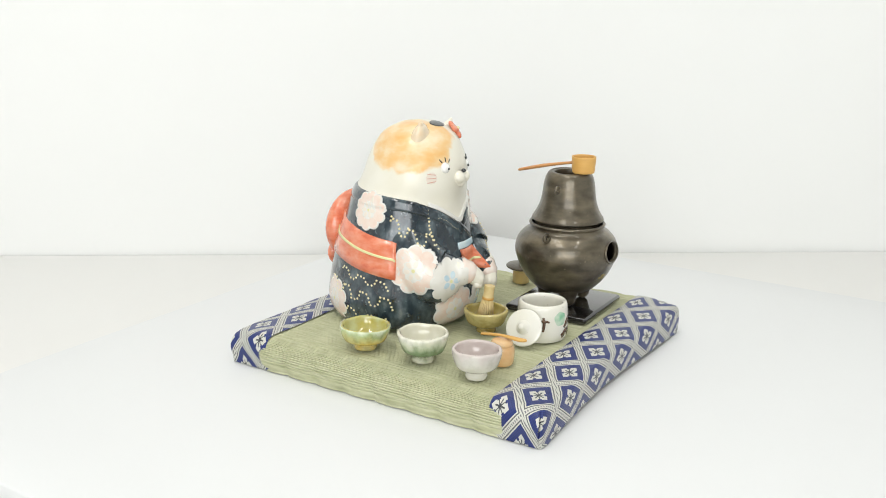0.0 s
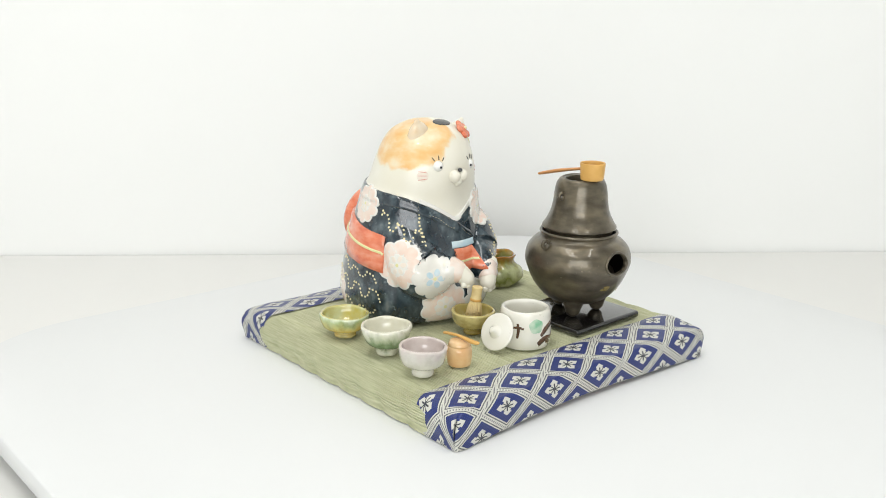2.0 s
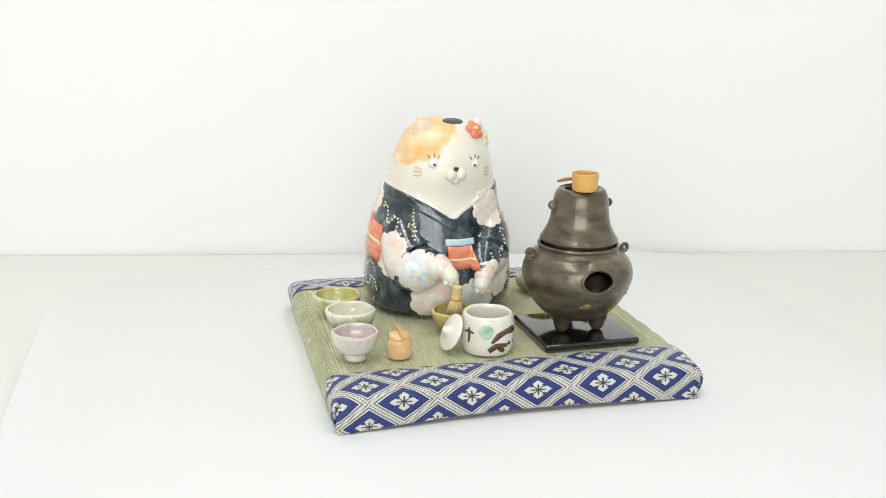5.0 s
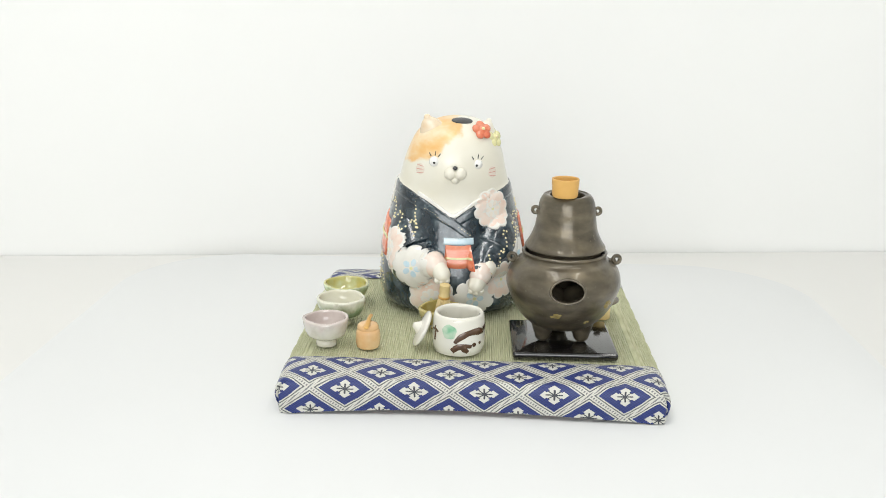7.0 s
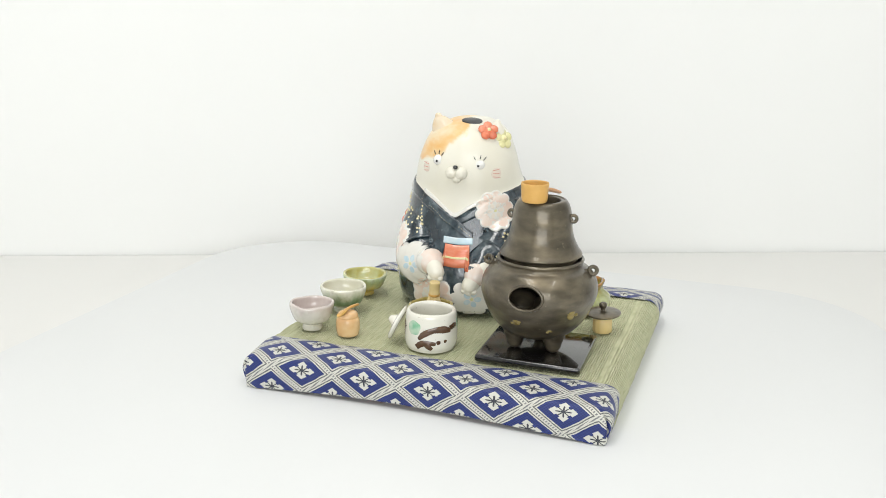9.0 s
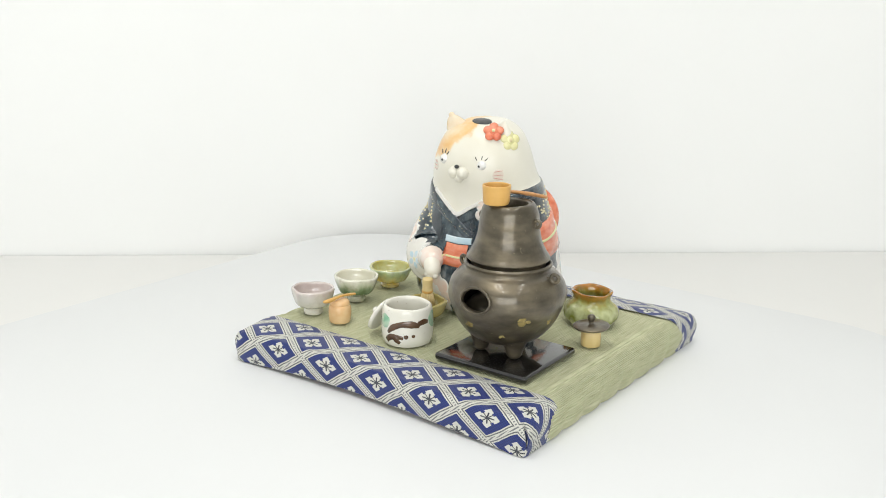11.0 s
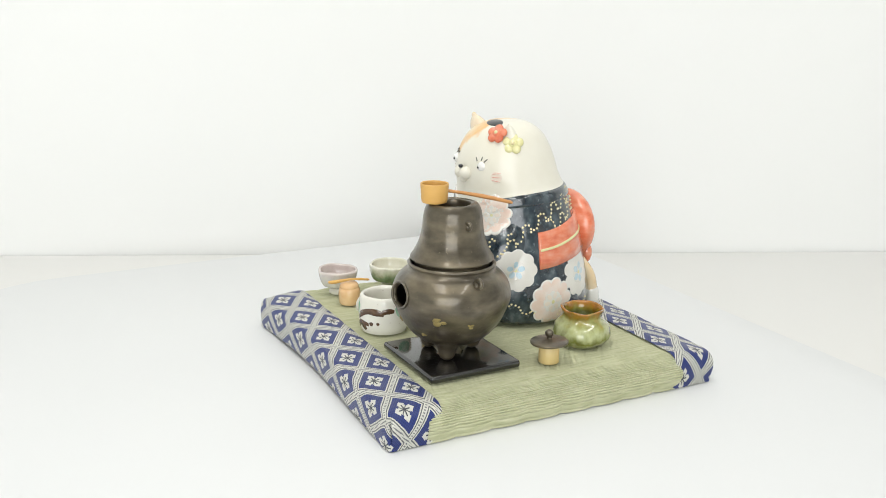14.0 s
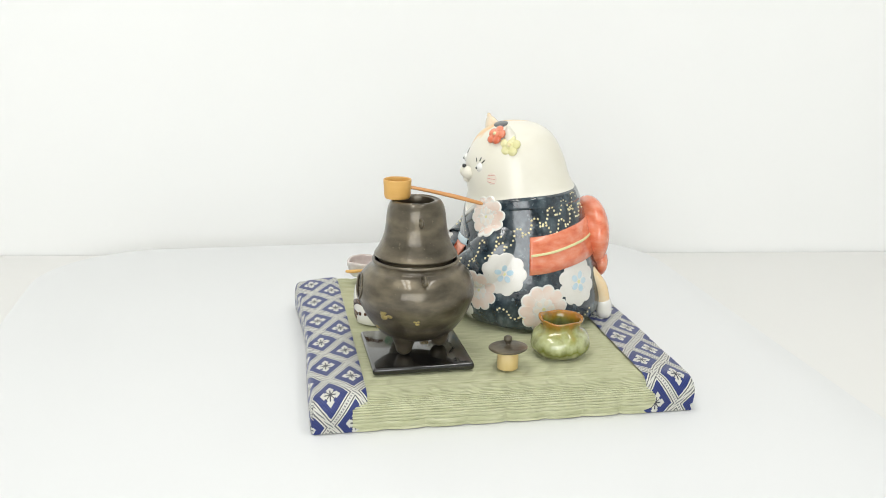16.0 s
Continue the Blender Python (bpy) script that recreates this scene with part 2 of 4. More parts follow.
    bu = n.new("ShaderNodeBump")
    bu.inputs["Strength"].default_value, bu.inputs["Distance"].default_value = 0.8, 0.0005
    l.new(h, bu.inputs["Height"])
    l.new(bu.outputs[0], b.inputs["Normal"])
    return m


M_rush, M_brocade = rush_material(), brocade_material()
M_backing = surface("red_backing_felt", [(0.3, (0.25, 0.05, 0.05)), (0.7, (0.32, 0.08, 0.07))], 200, 0.9, bump=0.2)


# ---- mesh helpers ----
def part(name, bm, material, parent=None, label="", smooth=True):
    bmesh.ops.recalc_face_normals(bm, faces=bm.faces)
    me = bpy.data.meshes.new(name)
    bm.to_mesh(me)
    bm.free()
    mats = material if isinstance(material, (list, tuple)) else [material]
    for m in mats:
        me.materials.append(m)
    if smooth:
        me.polygons.foreach_set("use_smooth", [True] * len(me.polygons))
    ob = new(name, me)
    if parent:
        ob.parent = parent
    if label:
        tagged(ob, label)
    return ob


def thing(name, m, label, category, group=""):
    """An Empty at the base of a thing that turns with the board."""
    ob = new(name)
    ob.empty_display_size = 0.01
    ob.matrix_world = m
    tagged(ob, label, category, group)
    turning.append((ob, m))
    return ob


def smooth_line(points, n):
    """A smooth curve through the points, n samples (Catmull-Rom)."""
    p = np.array(points, float)
    q = np.vstack([2 * p[0] - p[1], p, 2 * p[-1] - p[-2]])
    out = []
    for s in np.linspace(0, len(p) - 1, n):
        i = min(int(s), len(p) - 2)
        t = s - i
        a, b, c, d = q[i], q[i + 1], q[i + 2], q[i + 3]
        out.append(0.5 * (2 * b + (c - a) * t + (2 * a - 5 * b + 4 * c - d) * t * t + (3 * b - a - 3 * c + d) * t ** 3))
    return np.array(out)


def lathe(profile, n=48, samples=0, wob=0.0, seed=0, sx=1.0, sy=1.0, bm=None, mi=0):
    """Turns a profile of (r, z) about z. wob: how far the hand-made wall strays, as a share of r."""
    pr = smooth_line(profile, samples) if samples else np.array(profile, float)
    bm = bm or bmesh.new()
    rings = []
    for r, z in pr:
        r = max(r, 0.0)
        if r < 1e-5:
            rings.append([bm.verts.new((0, 0, z))])
            continue
        ring = []
        for k in range(n):
            a = 2 * math.pi * k / n
            e = 1 + wob * noise.noise(Vector((math.cos(a) * 1.3 + seed, math.sin(a) * 1.3, z * 60)))
            zz = z * (1 + wob * 0.7 * noise.noise(Vector((math.cos(a) * 1.1 + seed + 7, math.sin(a) * 1.1, 3.0))))
            ring.append(bm.verts.new((r * e * math.cos(a) * sx, r * e * math.sin(a) * sy, zz)))
        rings.append(ring)
    for A, B in zip(rings, rings[1:]):
        if len(A) == 1 and len(B) == 1:
            continue
        for k in range(n):
            j = (k + 1) % n
            if len(A) == 1:
                f = bm.faces.new((A[0], B[j], B[k]))
            elif len(B) == 1:
                f = bm.faces.new((A[k], A[j], B[0]))
            else:
                f = bm.faces.new((A[k], A[j], B[j], B[k]))
            f.material_index = mi
    return bm


def tube(path, radii, n=12, bm=None, mi=0, flat=1.0, up=(0, 0, 1)):
    """A round-ended limb along a path; flat squeezes it along its second axis."""
    bm = bm or bmesh.new()
    path = [Vector(p) for p in path]
    rings = []
    for i, (p, r) in enumerate(zip(path, radii)):
        d = (path[min(i + 1, len(path) - 1)] - path[max(i - 1, 0)]).normalized()
        a = d.cross(Vector(up))
        a = a.normalized() if a.length > 1e-4 else Vector((1, 0, 0))
        b = a.cross(d).normalized()
        rings.append([bm.verts.new(p + a * r * math.cos(t) + b * r * flat * math.sin(t)) for t in np.linspace(0, 2 * math.pi, n, endpoint=False)])
    for A, B in zip(rings, rings[1:]):
        for k in range(n):
            bm.faces.new((A[k], A[(k + 1) % n], B[(k + 1) % n], B[k])).material_index = mi
    for ring, p in ((rings[0], path[0]), (rings[-1], path[-1])):
        c = bm.verts.new(p)
        for k in range(n):
            bm.faces.new((ring[k], ring[(k + 1) % n], c)).material_index = mi
    return bm


def limb(points, n=16, seg=14, bm=None, mi=0, flat=1.0, up=(0, 0, 1)):
    """tube() along (x, y, z, r) points, smoothed, with domed ends."""
    s = smooth_line(points, seg)
    path, rad = [tuple(p[:3]) for p in s], [p[3] for p in s]
    for end in (0, -1):
        p = Vector(path[end])
        d = (p - Vector(path[1 if end == 0 else -2])).normalized()
        r = rad[end]
        extra = [(tuple(p + d * r * math.sin(a)), r * math.cos(a)) for a in (0.4, 0.8, 1.15, 1.4)]
        for q, rr in extra:
            if end == 0:
                path.insert(0, q)
                rad.insert(0, rr)
            else:
                path.append(q)
                rad.append(rr)
    return tube(path, rad, n, bm, mi, flat, up)


def ball(bm, c, r, mi=0, seg=16, squash=(1, 1, 1), rot=None):
    m = Matrix.Translation(c) @ (rot or Matrix()) @ Matrix.Diagonal((r * squash[0], r * squash[1], r * squash[2], 1))
    before = len(bm.faces)
    bmesh.ops.create_uvsphere(bm, u_segments=seg, v_segments=max(6, seg // 2 + 2), radius=1, matrix=m)
    bm.faces.ensure_lookup_table()
    for f in bm.faces[before:]:
        f.material_index = mi
    return bm


def ring_torus(bm, m, R, r, n=20, k=8, mi=0):
    vs = []
    for i in range(n):
        a = 2 * math.pi * i / n
        vs.append([bm.verts.new(m @ Vector(((R + r * math.cos(b)) * math.cos(a), (R + r * math.cos(b)) * math.sin(a), r * math.sin(b)))) for b in np.linspace(0, 2 * math.pi, k, endpoint=False)])
    for i in range(n):
        for j in range(k):
            bm.faces.new((vs[i][j], vs[(i + 1) % n][j], vs[(i + 1) % n][(j + 1) % k], vs[i][(j + 1) % k])).material_index = mi
    return bm


def rounded_box(sx, sy, sz, r, seg=3, bm=None):
    bm = bm or bmesh.new()
    bmesh.ops.create_cube(bm, size=1, matrix=Matrix.Diagonal((sx, sy, sz, 1)))
    bmesh.ops.bevel(bm, geom=list(bm.edges), offset=r, segments=seg, profile=0.5, affect="EDGES")
    return bm


# ---- the room: table, walls, ceiling ----
TABLE = -0.024


def slab(name, size, m, material, label, r=0.004):
    ob = part(name, rounded_box(*size, r, 2), material)
    ob.matrix_world = m
    return tagged(ob, label, name.split("_")[0], "", "structure")


slab("floor", (3.6, 3.8, 0.04), pose(0, -0.85, -0.78), M_table, "pale floor under the white table")
slab("ceiling", (3.6, 3.8, 0.04), pose(0, -0.85, 1.62), M_wall, "plain white ceiling")
WALL_TURN = 4.49
slab("wall_back", (3.6, 0.06, 2.5), pose(-0.0023, 0.3269, 0.42, 0, 0, WALL_TURN), M_wall, "plain white wall behind the table")
slab("wall_left", (0.06, 3.8, 2.5), pose(-1.75, -0.85, 0.42), M_wall, "plain white side wall")
slab("wall_right", (0.06, 3.8, 2.5), pose(1.75, -0.85, 0.42), M_wall, "plain white side wall")
slab("wall_behind", (3.6, 0.06, 2.5), pose(0, -2.7, 0.42), M_wall, "plain white wall facing the table")
table = part("table", rounded_box(1.9, 1.5, 0.04, 0.003, 2), M_table)
TABLE_AT = pose(0.0588, -0.4513, TABLE - 0.02, 0, 0, WALL_TURN)
table.matrix_world = TABLE_AT
tagged(table, "plain off-white table top standing against the wall", "table")
for lx in (-0.9, 0.9):
    for ly in (-0.7, 0.7):
        leg = part("leg", rounded_box(0.05, 0.05, 0.70, 0.004, 2), M_table, table)
        leg.matrix_world = TABLE_AT @ pose(lx, ly, -0.37)

# ---- turntable and board ----
disc = part("turntable", lathe([(0, 0), (0.134, 0), (0.138, 0.001), (0.138, 0.0088), (0.137, 0.0098), (0, 0.0098)], 64), M_board)
turning.append((disc, pose(0, 0, TABLE)))
tagged(disc, "round white turntable under the board", "turntable")


def rounded_board(x0, x1, y0, y1, thick, r):
    """A flat board with round corners and softly broken edges."""
    bm = bmesh.new()
    rim = []
    for cx, cy, a0 in ((x1 - r, y1 - r, 0), (x0 + r, y1 - r, 90), (x0 + r, y0 + r, 180), (x1 - r, y0 + r, 270)):
        for k in range(17):
            a = radians(a0 + 90 * k / 16)
            rim.append((cx, cy, math.cos(a), math.sin(a)))
    rings = [[bm.verts.new((cx + (r - d) * c, cy + (r - d) * q, z)) for cx, cy, c, q in rim]
             for d, z in ((0.0012, -thick), (0, 0.0012 - thick), (0, -0.0012), (0.0004, -0.0004), (0.0012, 0))]
    for A, B in zip(rings, rings[1:]):
        for k in range(len(rim)):
            j = (k + 1) % len(rim)
            bm.faces.new((A[k], A[j], B[j], B[k]))
    bm.faces.new(rings[-1])
    bm.faces.new(rings[0][::-1])
    return bm


board = part("display_board", rounded_board(-0.258, 0.252, -0.290, 0.200, 0.012, 0.088), M_board)
turning.append((board, pose(0, 0, -0.0021)))
tagged(board, "plain matt white board with rounded corners on the turntable", "board")

# ---- tatami mat ----
MAT_X, FLAT_X, ROLL_X = 0.0050, 0.0888, 0.0132
TOP, BASE = 0.0185, -0.0020
mat = thing("tatami_mat", pose(0, 0, 0), "small square woven rush mat with blue brocade borders", "mat")


def rush_cover():
    bm = bmesh.new()
    uvl = bm.loops.layers.uv.new("UVMap")
    arc = 0.0245
    ss = np.linspace(-(FLAT_X + arc), FLAT_X + arc, 1500)
    ys = np.linspace(-0.079, 0.081, 100)
    grid = []
    for s in ss:
        e = max(0.0, abs(s) - FLAT_X)
        th = e / arc * math.pi / 2
        sg = 1 if s > 0 else -1
        nx, nz = math.sin(th) * sg, math.cos(th)
        bx = MAT_X + (s if e == 0 else sg * (FLAT_X + ROLL_X * math.sin(th) ** 0.52 - 0.0035 * (1 - math.cos(th)) ** 5))
        bz = BASE + 0.0010 + (TOP - BASE - 0.0010) * max(0.0, math.cos(th)) ** 0.55
        col = []
        strand = s / 0.00125
        tone = noise.noise(Vector((round(strand) * 3.7, 0, 0)))
        for y in ys:
            # strands swell between the stitch lines, which run across them
            cell = y / 0.0205 + 0.06 * noise.noise(Vector((s * 25, y * 9, 0)))
            swell = abs(math.sin(math.pi * cell)) ** 0.4
            gap = 0.62 + 0.9 * math.exp(-((th - 0.55) / 0.5) ** 2) * (0.6 + 0.8 * noise.noise(Vector((s * 60, y * 30, 5))))
            shift = strand
            row = abs(math.sin(math.pi * (y / 0.0105 + 0.5 * (int(strand / 9 + 500) % 2)))) ** 0.6
            groove = abs(math.cos(math.pi * shift)) ** 0.35 - 0.7
            d = (0.00011 + 0.00055 * math.sin(th) * gap) * (0.45 + 0.55 * row) * groove * (1 + 0.5 * tone)
            d += (0.00015 + 0.0018 * math.sin(th)) * swell
            d += 0.00012 * noise.noise(Vector((s * 40, y * 40, 2)))
            col.append(bm.verts.new((bx + nx * d, y, max(BASE + 0.0004, bz + nz * d - 0.0008))))
        grid.append(col)
    for i in range(len(ss) - 1):
        for j in range(len(ys) - 1):
            f = bm.faces.new((grid[i][j], grid[i + 1][j], grid[i + 1][j + 1], grid[i][j + 1]))
            for lp, (a, b) in zip(f.loops, ((i, j), (i + 1, j), (i + 1, j + 1), (i, j + 1))):
                lp[uvl].uv = (ss[a], ys[b])
    return bm


def brocade_border(sign, seam, flat_y, roll_y, lift_mid, flare):
    """A ribbon over the mat's edge, folded down over its front and both its ends."""
    bm = bmesh.new()
    uvl = bm.loops.layers.uv.new("UVMap")
    run = flat_y - seam
    us = np.concatenate([-FLAT_X - 1 + np.linspace(0, 1, 30, endpoint=False), np.linspace(-FLAT_X, FLAT_X, 130), FLAT_X + 1 - np.linspace(0, 1, 30, endpoint=False)[::-1]])
    vs = np.concatenate([np.linspace(0, run, 16, endpoint=False), run + np.linspace(0, 1, 34)])
    P = np.zeros((len(us), len(vs), 3))
    for i, u in enumerate(us):
        eu = max(0.0, abs(u) - FLAT_X)
        tu = eu * math.pi / 2
        sg = 1 if u > 0 else -1
        across = min(1.0, abs(u) / 0.1)
        for j, v in enumerate(vs):
            tv = max(0.0, v - run) * math.pi / 2
            lift = BASE + lift_mid * max(0, 1 - across ** 2.5)
            cu, cv = max(0.0, math.cos(tu)) ** 0.5, max(0.0, math.cos(tv)) ** 0.6
            x = u if eu == 0 else sg * (FLAT_X + (ROLL_X + 0.0012) * math.sin(tu) ** 0.5 - 0.003 * (1 - math.cos(tu)) ** 5)
            y = seam + v if tv == 0 else flat_y + roll_y * math.sin(tv) ** 0.6 - 0.0006 * (1 - math.cos(tv)) ** 6
            z = lift + (TOP + 0.0005 - 0.0028 * min(1.0, v / run) ** 2 - lift) * cu * cv
            z += 0.0006 * noise.noise(Vector((x * 45, y * 60, sign * 3))) * cv * cu
            z += 0.0009 * min(1, (y - seam) / 0.005) * cv * cu
            y += flare * across ** 1.6 * min(1.0, v / run) ** 2 + 0.0009 * math.sin(x * 38 + sign) * math.sin(tv)
            if eu > 0 and tv > 0:
                # tucked fold at the corner
                k = math.exp(-((tu - tv) / 0.16) ** 2) * math.sin(tu) ** 2
                x -= sg * 0.0042 * k
                y -= 0.0042 * k
                k2 = (math.sin(tu) * math.sin(tv)) ** 4
                x -= sg * 0.0040 * k2
                y -= 0.0045 * k2
            P[i, j] = (MAT_X + x, sign * y, max(z, BASE + 0.0003))
    su = np.zeros(P.shape[:2])
    sv = np.zeros(P.shape[:2])
    su[1:] = np.cumsum(np.linalg.norm(np.diff(P, axis=0), axis=2), axis=0)
    mid = len(us) // 2
    su -= (su[mid] - (P[mid, :, 0] - MAT_X))[None, :]
    sv[:, 1:] = np.cumsum(np.linalg.norm(np.diff(P, axis=1), axis=2), axis=1)
    grid = [[bm.verts.new(p) for p in col] for col in P]
    for i in range(len(us) - 1):
        for j in range(len(vs) - 1):
            f = bm.faces.new((grid[i][j], grid[i + 1][j], grid[i + 1][j + 1], grid[i][j + 1]))
            for lp, (a, b) in zip(f.loops, ((i, j), (i + 1, j), (i + 1, j + 1), (i, j + 1))):
                lp[uvl].uv = (su[a, b], sv[a, b])
    return bm


part("rush_cover", rush_cover(), M_rush, mat, "pale green woven rush surface with stitch lines")
part("brocade_border", brocade_border(-1, 0.0715, 0.0942, 0.0042, 0.0030, 0.0014), M_brocade, mat, "blue and silver lozenge brocade border")
part("brocade_border", brocade_border(1, 0.0745, 0.0985, 0.0042, 0.0020, 0.0010), M_brocade, mat, "blue and silver lozenge brocade border")
backing = part("backing", rounded_box(0.196, 0.182, 0.012, 0.003, 2), M_backing, mat, "dark red felt backing")
backing.matrix_local = pose(MAT_X, 0.0, 0.0055)

GROUND = TOP + 0.0003


# ---- bowls, jars ----
def cup(name, x, y, r, h, material, inside, label, seed, foot=0.42, foot_h=0.0027, wob=0.08):
    t = thing(name, pose(x, y, GROUND, 0, 0, seed * 7), label, "tea bowl", "tea bowls on the mat")
    w = 0.0019
    outer = [(0, 0.0009), (r * foot * 0.8, 0.0007), (r * foot, 0.0), (r * foot * 1.06, foot_h * 0.5), (r * foot * 0.94, foot_h), (r * 0.56, foot_h + h * 0.09), (r * 0.80, h * 0.40), (r * 0.95, h * 0.70), (r * 1.0, h * 0.92), (r - w * 0.2, h * 0.985)]
    inner = [(r - w * 0.2, h * 0.985), (r - w * 0.6, h * 1.0), (r - w, h * 0.955), (r * 0.95 - w, h * 0.72), (r * 0.78 - w, h * 0.46), (r * 0.42, h * 0.33), (0, h * 0.30)]
    part("bowl", lathe(outer, 56, 50, wob, seed), material, t)
    part("inner_glaze", lathe(inner, 56, 40, wob, seed), inside, t, "glazed inside of the bowl")
    return t


cup("tea_bowl", -0.0758, 0.0195, 0.0143, 0.0140, M_cup_green, M_in_green, "small green and amber glazed tea bowl", 3)
cup("tea_bowl", -0.0738, -0.0170, 0.0142, 0.0167, M_cup_mid, M_in_cream, "small cream and grey-green glazed tea bowl", 11, 0.40, 0.0032, 0.09)
cup("tea_bowl", -0.0773, -0.0527, 0.0130, 0.0164, M_cup_lilac, M_in_lilac, "small pale lilac glazed tea bowl", 23, 0.42, 0.0034, 0.06)
cup("tea_bowl", -0.0143, -0.0225, 0.0130, 0.0140, M_bowl, M_in_olive, "small olive-yellow glazed bowl holding a whisk", 31)

# whisk in the olive bowl
whisk = thing("tea_whisk", pose(-0.0136, -0.0210, GROUND + 0.0052, 5, 4, 0), "small pale bamboo tea whisk standing in a bowl", "whisk")
part("handle", lathe([(0, 0.0226), (0.0028, 0.0224), (0.0031, 0.0215), (0.0030, 0.0170), (0.0032, 0.0150), (0, 0.0148)], 20, 24), M_whisk, whisk)
part("binding", lathe([(0.0028, 0.0158), (0.0034, 0.0154), (0.0034, 0.0140), (0.0029, 0.0136)], 20), M_bamboo, whisk, "wound thread below the handle")
tines = bmesh.new()
for k in range(22):
    a = 2 * math.pi * k / 22
    c_, s_ = math.cos(a), math.sin(a)
    tube([(0.0028 * c_, 0.0028 * s_, 0.0142), (0.0040 * c_, 0.0040 * s_, 0.009), (0.0047 * c_, 0.0047 * s_, 0.004), (0.0040 * c_, 0.0040 * s_, 0.0)], (0.00045, 0.00042, 0.0004, 0.0003), 6, tines)
lathe([(0, 0.001), (0.0036, 0.002), (0.0040, 0.006), (0.0025, 0.0142)], 16, 12, bm=tines)
part("tines", tines, M_whisk, whisk)

# white water jar with its lid leaning on it
jar = thing("water_jar", pose(-0.0030, -0.0533, GROUND), "white glazed water jar with brown and green brushwork, open", "jar")
jr, jh = 0.0146, 0.0222
jar_body = part("body", lathe([(0, 0.0004), (jr * 0.80, 0.0), (jr * 0.93, 0.0012), (jr * 1.0, jh * 0.22), (jr * 1.01, jh * 0.55), (jr * 0.98, jh * 0.84), (jr * 0.94, jh * 0.96), (jr * 0.87, jh), (jr * 0.79, jh * 0.965), (jr * 0.77, jh * 0.85),
                    (jr * 0.82, jh * 0.5), (jr * 0.78, jh * 0.2), (jr * 0.5, jh * 0.12), (0, jh * 0.12)], 56, 80, 0.02, 5), M_white, jar)
lid = thing("jar_lid", pose(-0.0232, -0.0520, GROUND + 0.0106, 0, -64, 6), "white glazed round lid leaning against the water jar", "lid")
lid_disc = part("disc", lathe([(0, -0.0010), (0.0085, -0.0010), (0.0102, -0.0004), (0.0107, 0.0004), (0.0100, 0.0013), (0.006, 0.0020), (0.003, 0.0024), (0, 0.0026)], 40, 40, 0.015, 9), M_white, lid)
part("knob", lathe([(0.0050, 0.0016), (0.0034, 0.0030), (0.0022, 0.0046), (0.0014, 0.0058), (0, 0.0062)], 20, 20), M_white, lid_disc)

# orange tea jar and scoop
caddy = thing("tea_jar", pose(-0.0536, -0.0545, GROUND), "small orange glazed tea jar", "jar")
part("body", lathe([(0, 0), (0.0052, 0), (0.0064, 0.0012), (0.0069, 0.005), (0.0068, 0.0090), (0.0060, 0.0108), (0.0050, 0.0116)], 32, 30, 0.03, 2), M_orange_jar, caddy)
part("lid", lathe([(0.0059, 0.0106), (0.0060, 0.0120), (0.0050, 0.0137), (0.0028, 0.0143), (0, 0.0144)], 28, 16, 0.02, 7), M_orange_jar, caddy)
scoop = thing("tea_scoop", pose(-0.0532, -0.0545, GROUND + 0.0143), "slim curved orange bamboo tea scoop on the jar", "scoop")
part("stick", limb([(0.0002, -0.0128, 0.0014, 0.0015), (0, -0.009, 0.0012, 0.0017), (0, 0.0, 0.0016, 0.0011), (0, 0.007, 0.0009, 0.0012), (0, 0.0125, 0.0000, 0.0011)], 10, 20, flat=0.65), M_bamboo, scoop)

# green waste-water jar
gjar = thing("waste_water_jar", pose(0.0644, 0.0397, GROUND), "squat green glazed jar with a brown rim", "jar")
gr, gh = 0.0168, 0.0206
part("body", lathe([(0, 0.0004), (gr * 0.66, 0), (gr * 0.82, 0.001), (gr * 0.98, gh * 0.20), (gr * 1.0, gh * 0.36), (gr * 0.92, gh * 0.56), (gr * 0.72, gh * 0.70), (gr * 0.66, gh * 0.80), (gr * 0.73, gh * 0.96), (gr * 0.70, gh), (gr * 0.62, gh * 0.97), (gr * 0.56, gh * 0.80),
                    (gr * 0.62, gh * 0.66), (gr * 0.8, gh * 0.4), (gr * 0.6, gh * 0.12), (0, gh * 0.1)], 56, 90, 0.09, 14), M_jar_green, gjar)

# kettle lid on its bamboo rest
rest = thing("lid_rest", pose(0.0828, 0.0056, GROUND), "short pale bamboo lid rest", "rest")
part("ring", lathe([(0, 0), (0.0050, 0), (0.0056, 0.0005), (0.0056, 0.0097), (0.0050, 0.0102), (0, 0.0102)], 28), M_rest, rest)
klid = thing("round_lid", pose(0.0828, 0.0056, GROUND + 0.0102, 2, -2, 0), "round dark bronze kettle lid on a bamboo rest", "lid")
klid_disc = part("disc", lathe([(0, 0), (0.0075, 0.0), (0.0098, 0.0007), (0.0103, 0.0014), (0.0098, 0.0021), (0.0060, 0.0029), (0, 0.0034)], 40, 36, 0.015, 4), M_iron, klid)
part("knob", lathe([(0.0018, 0.0028), (0.0014, 0.0040), (0.0022, 0.0054), (0.0022, 0.0070), (0.0011, 0.0080), (0, 0.0081)], 18, 24), M_iron, klid_disc)

# ---- brazier on its tray, kettle, ladle ----
BX, BY = 0.0545, -0.0397
tray = thing("brazier_tray", pose(0.0550, -0.0398, GROUND + 0.0020, 0, 0, 1), "square glossy black glazed tray", "tray")
part("slab", rounded_box(0.0576, 0.0540, 0.0042, 0.0017, 5), M_black, tray)
TRAY_TOP = GROUND + 0.0040

brazier = thing("brazier", pose(BX, BY, TRAY_TOP), "round three-legged dark bronze glazed brazier with an oval window", "brazier")
BZ = TRAY_TOP


